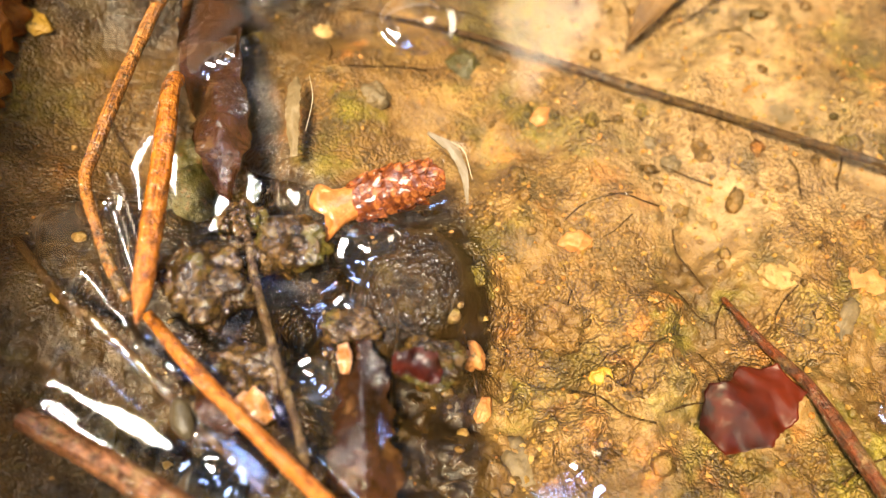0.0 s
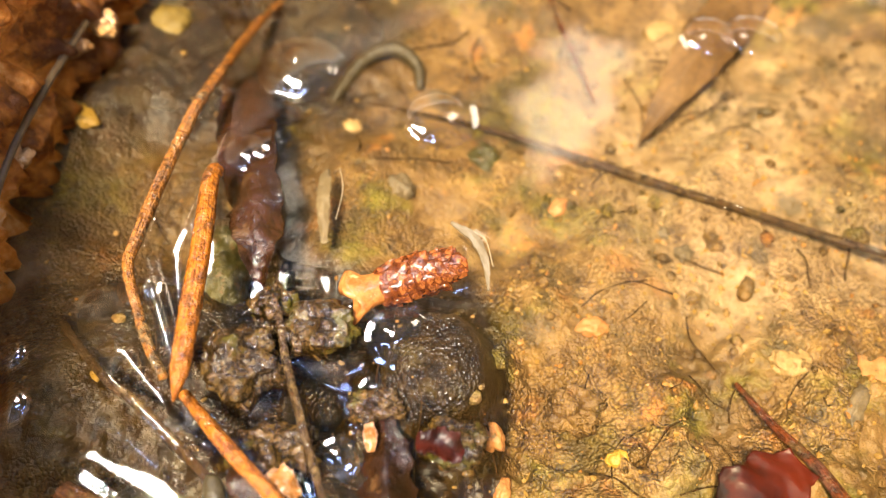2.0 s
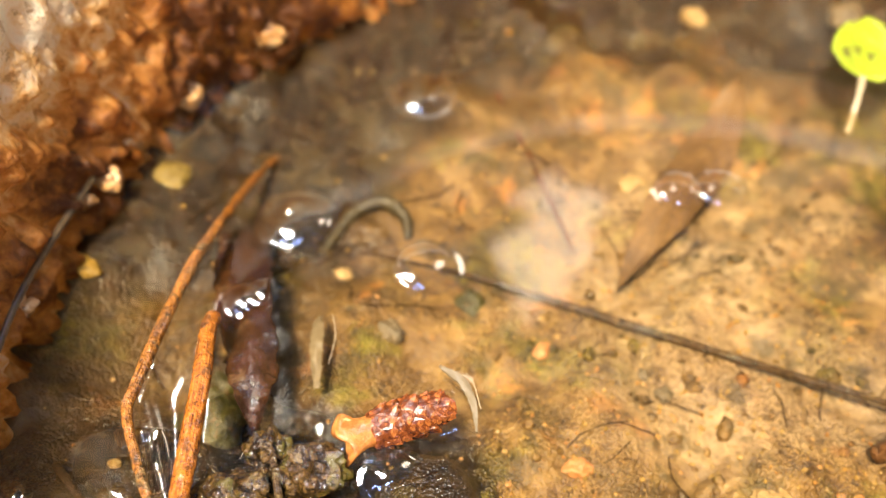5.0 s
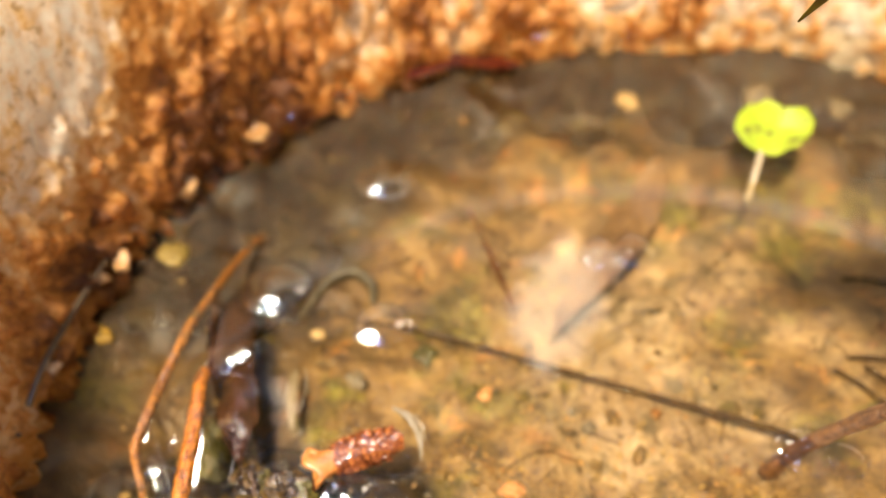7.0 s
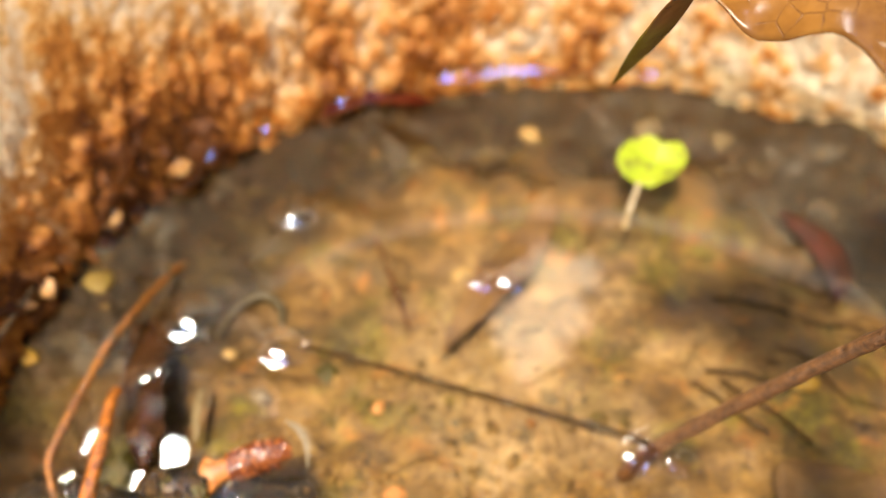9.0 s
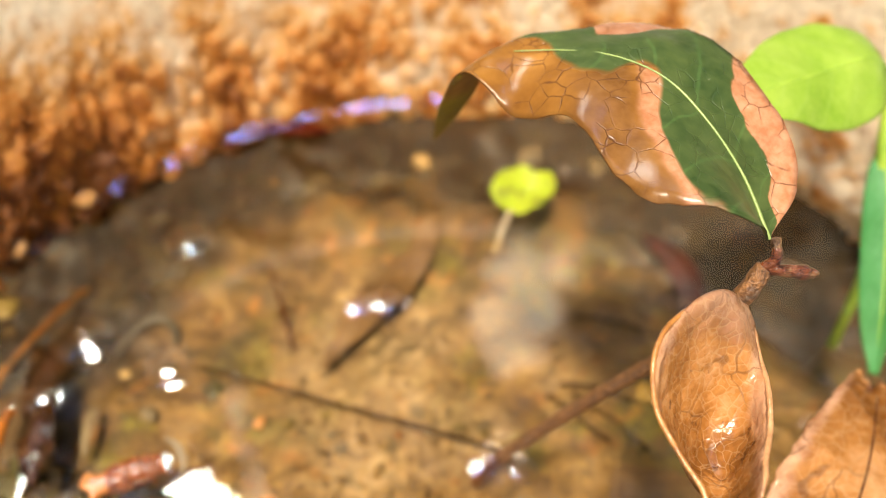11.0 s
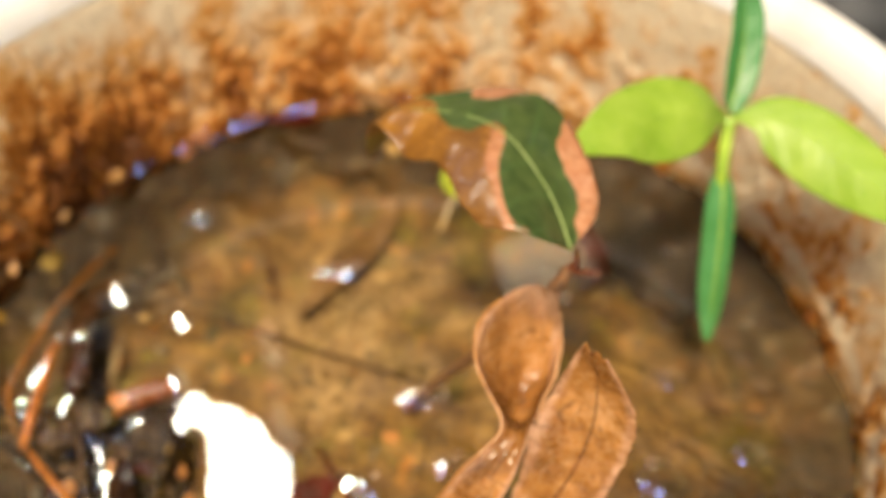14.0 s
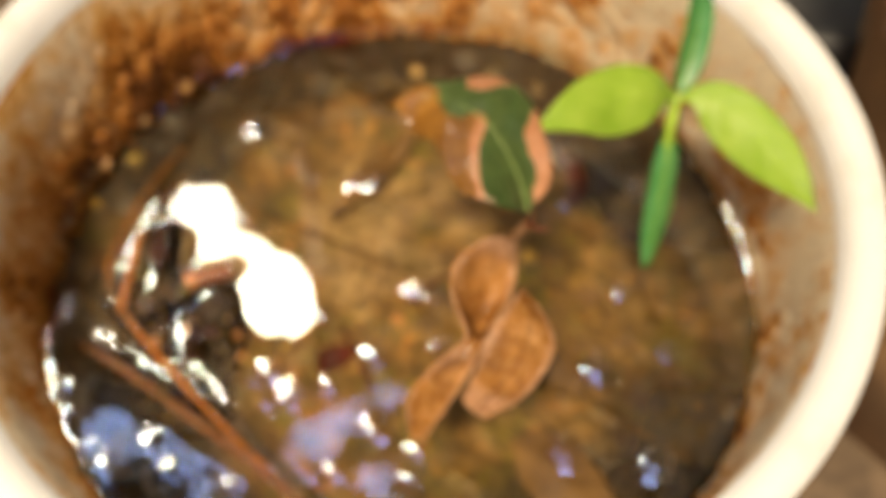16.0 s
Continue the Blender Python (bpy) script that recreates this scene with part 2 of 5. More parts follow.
def dry_leaf_material():
    """A dead leaf: mottled brown, pale pinkish margins and base, blisters between a coarse net of veins."""
    mat, nt, b = material("dry_brown_leaf")
    v = coords(nt)
    uv = node(nt, "ShaderNodeSeparateXYZ", {0: nt.nodes.new("ShaderNodeTexCoord").outputs["UV"]})
    u, w = uv.outputs[0], uv.outputs[1]
    n1, n2, n3 = noise_tex(nt, v, 75, 5, 0.62), noise_tex(nt, v, 420, 4, 0.6), noise_tex(nt, v, 1500, 3, 0.6)
    mix = math_node(nt, "ADD", math_node(nt, "MULTIPLY", n1, 0.78), math_node(nt, "ADD", math_node(nt, "MULTIPLY", n2, 0.14), math_node(nt, "MULTIPLY", n3, 0.08)))
    col = ramp(nt, mix, [(0.36, (0.130, 0.046, 0.010)), (0.47, (0.29, 0.110, 0.022)), (0.56, (0.46, 0.200, 0.052)), (0.66, (0.62, 0.34, 0.15))])
    aside = node(nt, "ShaderNodeMath", {0: math_node(nt, "SUBTRACT", math_node(nt, "ADD", w, math_node(nt, "MULTIPLY", math_node(nt, "SUBTRACT", n1, 0.5), 0.35)), 0.5)}, operation="ABSOLUTE").outputs[0]
    base = mask(nt, math_node(nt, "ADD", u, math_node(nt, "MULTIPLY", math_node(nt, "SUBTRACT", n2, 0.5), 0.14)), 0.22, 0.13)
    pale = math_node(nt, "MAXIMUM", mask(nt, aside, 0.36, 0.46), base)
    col = blend(nt, math_node(nt, "MULTIPLY", pale, 0.62), col, ramp(nt, n2, [(0.35, (0.44, 0.215, 0.115)), (0.65, (0.66, 0.40, 0.26))]))
    shove = node(nt, "ShaderNodeVectorMath", {0: node(nt, "ShaderNodeTexNoise", {"Vector": v, "Scale": 260.0}).outputs["Color"], 1: (0.0026, 0.0026, 0.0026)}, operation="MULTIPLY").outputs[0]
    moved = node(nt, "ShaderNodeVectorMath", {0: v, 1: shove}, operation="ADD").outputs[0]
    coarse = node(nt, "ShaderNodeTexVoronoi", {"Vector": moved, "Scale": 190.0}, feature="DISTANCE_TO_EDGE").outputs["Distance"]
    small = node(nt, "ShaderNodeTexVoronoi", {"Vector": moved, "Scale": 800.0}, feature="DISTANCE_TO_EDGE").outputs["Distance"]
    broken = mask(nt, noise_tex(nt, v, 170, 3), 0.40, 0.56)
    line = math_node(nt, "MULTIPLY", mask(nt, coarse, 0.030, 0.008), broken)
    net = mask(nt, small, 0.07, 0.02)
    col = blend(nt, math_node(nt, "MULTIPLY", net, 0.22), col, (0.62, 0.42, 0.22))
    col = blend(nt, math_node(nt, "MULTIPLY", line, 0.5), col, (0.085, 0.030, 0.010))
    scab = mask(nt, noise_tex(nt, v, 330, 4, 0.6), 0.64, 0.70)
    col = blend(nt, math_node(nt, "MULTIPLY", scab, 0.75), col, (0.085, 0.026, 0.008))
    nt.links.new(col, b.inputs["Base Color"])
    nt.links.new(ramp(nt, n2, [(0.35, (0.18, 0.18, 0.18)), (0.65, (0.36, 0.36, 0.36))]), b.inputs["Roughness"])
    swell = math_node(nt, "MULTIPLY", mask(nt, coarse, 0.0, 0.30), 0.9)
    h = math_node(nt, "ADD", math_node(nt, "ADD", swell, math_node(nt, "MULTIPLY", n2, 0.7)), math_node(nt, "ADD", n1, math_node(nt, "MULTIPLY", mask(nt, small, 0.0, 0.2), 0.12)))
    bump(nt, b, h, 0.5, 0.00042)
    translucent(mat, nt, b, col, 0.42)
    return mat


def dying_leaf_material():
    """Dark green blade with dry brown patches along its margins."""
    mat, nt, b = material("dying_leaf")
    v = coords(nt)
    uv = node(nt, "ShaderNodeSeparateXYZ", {0: nt.nodes.new("ShaderNodeTexCoord").outputs["UV"]})
    u, w = uv.outputs[0], uv.outputs[1]
    n1, n2 = noise_tex(nt, v, 120, 4, 0.6), noise_tex(nt, v, 600, 4, 0.6)
    wob = math_node(nt, "ADD", math_node(nt, "MULTIPLY", math_node(nt, "SUBTRACT", noise_tex(nt, v, 110, 2), 0.5), 0.28), math_node(nt, "MULTIPLY", math_node(nt, "SUBTRACT", n2, 0.5), 0.03))
    # w runs from 0 at one margin over 0.5 at the midrib to 1 at the other
    left = math_node(nt, "ADD", w, wob)
    # dry half: from a slanting front to the tip, with a green tongue along the midrib
    reach = math_node(nt, "MULTIPLY", mask(nt, u, 0.23, 0.37), 0.50)
    tongue = math_node(nt, "MULTIPLY", math_node(nt, "MULTIPLY", mask(nt, u, 0.40, 0.46), mask(nt, u, 0.62, 0.52)), -0.13)
    end = math_node(nt, "MULTIPLY", mask(nt, u, 0.54, 0.86), 0.75)
    edge = math_node(nt, "ADD", math_node(nt, "ADD", reach, tongue), end)
    dry1 = mask(nt, math_node(nt, "SUBTRACT", edge, left), -0.03, 0.03)
    lobe = math_node(nt, "MULTIPLY", math_node(nt, "MULTIPLY", mask(nt, u, 0.02, 0.08), mask(nt, u, 0.36, 0.24)), 0.23)
    bump_edge = math_node(nt, "MULTIPLY", math_node(nt, "MULTIPLY", mask(nt, u, 0.40, 0.47), mask(nt, u, 0.58, 0.52)), 0.20)
    dry2 = mask(nt, math_node(nt, "ADD", math_node(nt, "SUBTRACT", left, 1.0), math_node(nt, "ADD", lobe, bump_edge)), -0.01, 0.012)
    dry = math_node(nt, "MAXIMUM", dry1, dry2)
    warp = node(nt, "ShaderNodeVectorMath", {0: v, 1: node(nt, "ShaderNodeVectorMath", {0: node(nt, "ShaderNodeTexNoise", {"Vector": v, "Scale": 300.0}).outputs["Color"], 1: (0.0012, 0.0012, 0.0012)}, operation="MULTIPLY").outputs[0]}, operation="ADD").outputs[0]
    cells = node(nt, "ShaderNodeTexVoronoi", {"Vector": warp, "Scale": 330.0}, feature="DISTANCE_TO_EDGE").outputs["Distance"]
    line = math_node(nt, "MULTIPLY", mask(nt, cells, 0.035, 0.008), mask(nt, noise_tex(nt, v, 190, 3), 0.42, 0.58))
    green = ramp(nt, math_node(nt, "ADD", math_node(nt, "MULTIPLY", n1, 0.6), math_node(nt, "MULTIPLY", n2, 0.4)), [(0.34, (0.024, 0.046, 0.012)), (0.66, (0.078, 0.108, 0.030))])
    brown = ramp(nt, n1, [(0.28, (0.110, 0.042, 0.008)), (0.50, (0.215, 0.090, 0.016)), (0.72, (0.34, 0.155, 0.032))])
    # reddish seam where the dry part meets the living one
    front = math_node(nt, "SUBTRACT", math_node(nt, "SUBTRACT", u, math_node(nt, "MULTIPLY", left, 0.28)), 0.23)
    seam_in = math_node(nt, "MULTIPLY", mask(nt, front, 0.060, 0.025), mask(nt, w, 0.56, 0.48))
    pinkish = math_node(nt, "MAXIMUM", seam_in, dry2)
    brown = blend(nt, math_node(nt, "MULTIPLY", pinkish, 0.8), brown, ramp(nt, n2, [(0.35, (0.36, 0.14, 0.065)), (0.65, (0.52, 0.26, 0.15))]))
    swell = math_node(nt, "MULTIPLY", mask(nt, front, 0.04, 0.09), mask(nt, u, 0.56, 0.44))
    brown = blend(nt, math_node(nt, "MULTIPLY", swell, 0.6), brown, ramp(nt, n2, [(0.35, (0.075, 0.032, 0.010)), (0.65, (0.17, 0.080, 0.026))]))
    brown = blend(nt, math_node(nt, "MULTIPLY", line, 0.75), brown, (0.065, 0.024, 0.009))
    veins = side_veins(nt, 9.0, 0.16, 0.05)
    green = blend(nt, math_node(nt, "MULTIPLY", veins, 0.25), green, (0.09, 0.18, 0.05))
    brown = blend(nt, mask(nt, u, 0.83, 0.88), brown, ramp(nt, n1, [(0.35, (0.12, 0.08, 0.006)), (0.65, (0.26, 0.22, 0.012))]))
    col = blend(nt, dry, green, brown)
    col = blend(nt, math_node(nt, "MULTIPLY", mask(nt, n2, 0.70, 0.75), 0.4), col, (0.5, 0.5, 0.4))
    nt.links.new(col, b.inputs["Base Color"])
    nt.links.new(blend(nt, dry, (0.36, 0.36, 0.36), (0.27, 0.27, 0.27)), b.inputs["Roughness"])
    b.inputs["Specular IOR Level"].default_value = 0.3
    bump(nt, b, math_node(nt, "SUBTRACT", n1, math_node(nt, "MULTIPLY", line, 0.25)), 0.5, 0.0005)
    thin = blend(nt, dry, (0.04, 0.12, 0.015), (0.24, 0.085, 0.015))
    translucent(mat, nt, b, thin, 0.28)
    return mat


def bark_material(name, dark, light, rough=0.45, rings=900.0, blots=0.8, silt=0.0):
    """A thin stalk: long grain, dark flecks and rings."""
    mat, nt, b = material(name)
    uv = nt.nodes.new("ShaderNodeTexCoord").outputs["UV"]
    long = node(nt, "ShaderNodeMapping", {"Vector": uv, "Scale": (60.0, 6.0, 1.0)}).outputs[0]
    n1 = noise_tex(nt, long, 1.0, 5, 0.65)
    n2 = noise_tex(nt, coords(nt), rings, 3, 0.6)
    col = ramp(nt, math_node(nt, "ADD", math_node(nt, "MULTIPLY", n1, 0.6), math_node(nt, "MULTIPLY", n2, 0.4)), [(0.40, dark), (0.58, light)])
    blot = mask(nt, noise_tex(nt, coords(nt), 330, 4, 0.6), 0.56, 0.66)
    col = blend(nt, math_node(nt, "MULTIPLY", blot, blots), col, (0.05, 0.025, 0.010))
    fleck = mask(nt, noise_tex(nt, coords(nt), 1500, 3, 0.6), 0.60, 0.66)
    col = blend(nt, math_node(nt, "MULTIPLY", fleck, 0.75), col, (0.06, 0.022, 0.006))
    if silt:
        cover = mask(nt, noise_tex(nt, coords(nt), 260, 5, 0.7), 0.52, 0.60)
        col = blend(nt, math_node(nt, "MULTIPLY", cover, silt), col, ramp(nt, n2, [(0.4, (0.03, 0.018, 0.007)), (0.6, (0.15, 0.095, 0.035))]))
    nt.links.new(col, b.inputs["Base Color"])
    b.inputs["Roughness"].default_value = rough
    fine = noise_tex(nt, coords(nt), 2600, 3, 0.6)
    ribs = node(nt, "ShaderNodeMapping", {"Vector": uv, "Scale": (16.0, 0.6, 1.0)}).outputs[0]
    rib = math_node(nt, "MULTIPLY", noise_tex(nt, ribs, 1.0, 2), 0.35)
    bump(nt, b, math_node(nt, "ADD", math_node(nt, "ADD", rib, n2), math_node(nt, "MULTIPLY", fine, 0.6)), 0.9, 0.0007)
    return mat


def clod_material():
    """Wet crumbly mud: dark grains under a film of water."""
    mat, nt, b = material("wet_clod")
    v = coords(nt)
    n1, n2 = noise_tex(nt, v, 480, 5, 0.65), noise_tex(nt, v, 1900, 3, 0.6)
    mix = math_node(nt, "ADD", math_node(nt, "MULTIPLY", n1, 0.6), math_node(nt, "MULTIPLY", n2, 0.4))
    col = ramp(nt, mix, [(0.38, (0.002, 0.001, 0.0005)), (0.50, (0.032, 0.017, 0.004)), (0.68, (0.125, 0.068, 0.016))])
    moss = mask(nt, noise_tex(nt, v, 210, 4, 0.6), 0.55, 0.66)
    col = blend(nt, math_node(nt, "MULTIPLY", moss, 0.6), col, (0.070, 0.060, 0.008))
    nt.links.new(col, b.inputs["Base Color"])
    b.inputs["Roughness"].default_value = 0.14
    b.inputs["Specular IOR Level"].default_value = 0.5
    bump(nt, b, mix, 1.0, 0.0008)
    return mat


MUD, WALL, PLASTIC, WATER = mud_material(), wall_material(), plastic_material(), water_material()
CLOD = clod_material()
STRAW = bark_material("orange_straw", (0.115, 0.030, 0.004), (0.40, 0.128, 0.013), 0.16, 900.0, 0.6)
STRAW_DULL = bark_material("dull_straw", (0.075, 0.026, 0.006), (0.33, 0.125, 0.021), 0.18, 900.0, 0.6, 0.9)
STALK_DARK = bark_material("wet_dark_stalk", (0.010, 0.005, 0.002), (0.088, 0.050, 0.019), 0.10, 900.0, 0.5, 0.8)
STALK_RED = bark_material("red_stalk", (0.018, 0.006, 0.002), (0.14, 0.034, 0.009), 0.12, 900.0, 0.6, 0.7)
STICK_BROWN = bark_material("wet_brown_stick", (0.030, 0.011, 0.004), (0.20, 0.078, 0.027), 0.14, 900.0, 0.5, 0.7)
TWIG = bark_material("twig_bark", (0.050, 0.020, 0.006), (0.22, 0.095, 0.028), 0.5)
STEM_GREEN = mottled("green_stem", (0.13, 0.24, 0.02), (0.30, 0.42, 0.05), 200, 0.4, 0.1)
LEAF_DYING = dying_leaf_material()
LEAF_BROWN = dry_leaf_material()
LEAF_LIME = leaf_material("lime_leaf", (0.20, 0.34, 0.025), (0.33, 0.46, 0.065), (0.34, 0.47, 0.10), 0.36, 0.42, 180)
LEAF_GREEN = leaf_material("green_leaf", (0.04, 0.20, 0.04), (0.08, 0.29, 0.09), (0.12, 0.34, 0.12), 0.38, 0.45, 180)
LEAF_FLOAT = leaf_material("floating_leaf", (0.26, 0.33, 0.010), (0.42, 0.47, 0.02), (0.44, 0.5, 0.08), 0.35, 0.4, 200, (0.12, 0.11, 0.02))
LEAF_WET = leaf_material("wet_dark_leaf", (0.007, 0.003, 0.001), (0.048, 0.018, 0.006), (0.02, 0.008, 0.004), 0.07, 0.05, 300, (0.07, 0.033, 0.012), 0.06, 2.2)
LEAF_RED = mottled("dark_red_leaf", (0.004, 0.001, 0.001), (0.085, 0.010, 0.003), 95, 0.4, 0.6, (0.012, 0.004, 0.002), 0.25)
LEAF_SUNK = leaf_material("sunken_brown_leaf", (0.070, 0.034, 0.011), (0.19, 0.105, 0.036), (0.03, 0.014, 0.005), 0.6, 0.1, 300)
LEAF_PALE = leaf_material("bleached_leaf", (0.13, 0.095, 0.05), (0.27, 0.205, 0.12), (0.3, 0.24, 0.16), 0.4, 0.3, 200)
STONE_PINK = mottled("pink_stone", (0.26, 0.105, 0.030), (0.44, 0.20, 0.070), 420, 0.5, 0.6, (0.15, 0.09, 0.03))
STONE_YELLOW = mottled("ochre_stone", (0.24, 0.140, 0.020), (0.42, 0.25, 0.035), 420, 0.5, 0.6, (0.14, 0.09, 0.02))
STONE_DARK = mottled("dark_stone", (0.055, 0.040, 0.022), (0.16, 0.115, 0.06), 400, 0.6, 0.4)
STONE_OLIVE = mottled("olive_stone", (0.10, 0.066, 0.014), (0.20, 0.14, 0.03), 300, 0.6, 0.3)
STONE_GREEN = mottled("mossy_stone", (0.012, 0.012, 0.003), (0.075, 0.065, 0.014), 420, 0.3, 1.5, (0.09, 0.05, 0.015))
STONE_PALE = mottled("pale_stone", (0.24, 0.150, 0.055), (0.38, 0.255, 0.11), 420, 0.6, 0.8, (0.15, 0.09, 0.03))
CONE_RED = mottled("cone_scale", (0.032, 0.007, 0.002), (0.185, 0.044, 0.009), 420, 0.2, 0.4, (0.27, 0.085, 0.02), 0.5)
CONE_STUB = mottled("cone_stub", (0.20, 0.055, 0.008), (0.46, 0.19, 0.055), 260, 0.12, 0.5, (0.55, 0.32, 0.13))
FIBRE = mottled("pale_fibre", (0.22, 0.16, 0.08), (0.42, 0.33, 0.20), 300, 0.5, 0.05)
WORM_GREY = mottled("grey_stem", (0.018, 0.013, 0.005), (0.06, 0.043, 0.017), 420, 0.5, 0.6)
SOIL = mottled("garden_soil", (0.030, 0.018, 0.010), (0.13, 0.085, 0.05), 30, 0.9, 6)
CLAY = mottled("brown_clay", (0.20, 0.10, 0.045), (0.40, 0.23, 0.11), 25, 0.7, 0.6)
BLACK_POT = mottled("black_plastic", (0.012, 0.012, 0.013), (0.035, 0.034, 0.034), 40, 0.4, 0.2)


def bubble_material():
    mat, nt, b = material("bubble_film")
    out = nt.nodes["Material Output"]
    facing = node(nt, "ShaderNodeLayerWeight", {"Blend": 0.5}).outputs["Facing"]
    gain = math_node(nt, "ADD", math_node(nt, "MULTIPLY", math_node(nt, "POWER", facing, 5.0), 0.87), 0.13)
    clear = node(nt, "ShaderNodeBsdfTransparent", {"Color": (0.97, 0.95, 0.91, 1)})
    gloss = node(nt, "ShaderNodeBsdfGlossy", {"Roughness": 0.02})
    mixed = node(nt, "ShaderNodeMixShader", {0: gain})
    nt.links.new(clear.outputs[0], mixed.inputs[1])
    nt.links.new(gloss.outputs[0], mixed.inputs[2])
    nt.links.new(mixed.outputs[0], out.inputs["Surface"])
    nt.nodes.remove(b)
    return mat


FILM = bubble_material()


# ---- mesh helpers ----
def mesh_object(name, verts, faces, mat, parent=None, label="", smooth=True, uvs=None):
    me = bpy.data.meshes.new(name)
    me.from_pydata([tuple(v) for v in verts], [], [tuple(f) for f in faces])
    me.update()
    if smooth:
        me.polygons.foreach_set("use_smooth", [True] * len(me.polygons))
    if uvs is not None:
        layer = me.uv_layers.new(name="UVMap")
        loops = np.zeros(len(me.loops), dtype=np.int32)
        me.loops.foreach_get("vertex_index", loops)
        layer.data.foreach_set("uv", np.asarray(uvs, dtype=np.float32)[loops].ravel())
    me.materials.append(mat)
    ob = new(name, me)
    if parent is not None:
        ob.parent = parent
    if label:
        ob["label"] = label
    return ob


def thing(name, label, category, group="", kind=""):
    return tagged(new(name), label, category, group, kind)


def attribute(ob, name, values):
    a = ob.data.attributes.new(name, "FLOAT", "POINT")
    a.data.foreach_set("value", np.asarray(values, dtype=np.float32))


def curve_through(points, n):
    """n points on a smooth line through the given ones."""
    p = np.array(points, dtype=float)
    p = np.vstack([2 * p[0] - p[1], p, 2 * p[-1] - p[-2]])
    out = []
    for s in np.linspace(0, len(p) - 3 - 1e-9, n):
        i, t = int(s), s - int(s)
        a, b, c, d = p[i:i + 4]
        out.append(0.5 * (2 * b + (c - a) * t + (2 * a - 5 * b + 4 * c - d) * t * t + (3 * b - a - 3 * c + d) * t ** 3))
    return np.array(out)


def tube_data(points, radius, n=40, seg=12, wobble=0.06, seed=0, taper=None):
    """A stalk along points: verts, faces, uvs. radius in metres, or one at each given point."""
    c = curve_through(points, n)
    r = np.interp(np.linspace(0, 1, n), np.linspace(0, 1, len(points)), radius) if isinstance(radius, (list, tuple)) else np.full(n, radius)
    t = np.gradient(c, axis=0)
    t /= np.linalg.norm(t, axis=1)[:, None]
    side = np.cross(t, [0.13, 0.21, 0.97])
    side /= np.linalg.norm(side, axis=1)[:, None]
    up = np.cross(side, t)
    verts, faces, uvs = [], [], []
    rng = np.random.RandomState(seed)
    bumps = rng.uniform(-1, 1, (n, seg)) * 0.5 + rng.uniform(-1, 1, n)[:, None]
    if n > 80:
        bumps = sum(np.roll(bumps, k, axis=0) for k in range(-4, 5)) / 4.5
    for i in range(n):
        for k in range(seg):
            a = 2 * math.pi * k / seg
            rr = r[i] * (1 + wobble * bumps[i, k])
            verts.append(c[i] + rr * (math.cos(a) * side[i] + math.sin(a) * up[i]))
            uvs.append((k / seg, i / n * 2))
    for i in range(n - 1):
        for k in range(seg):
            k2 = (k + 1) % seg
            faces.append((i * seg + k, i * seg + k2, (i + 1) * seg + k2, (i + 1) * seg + k))
    for i in (0, n - 1):
        verts.append(c[i] + (t[i] if i else -t[i]) * r[i] * 0.35)
        uvs.append((0.5, i / n * 2))
        m = len(verts) - 1
        for k in range(seg):
            k2 = (k + 1) % seg
            faces.append((i * seg + k2, i * seg + k, m) if i == 0 else (i * seg + k, i * seg + k2, m))
    return verts, faces, uvs


def tube(name, points, radius, mat, parent=None, label="", **more):
    v, f, uv = tube_data(points, radius, **more)
    return mesh_object(name, v, f, mat, parent, label, uvs=uv)


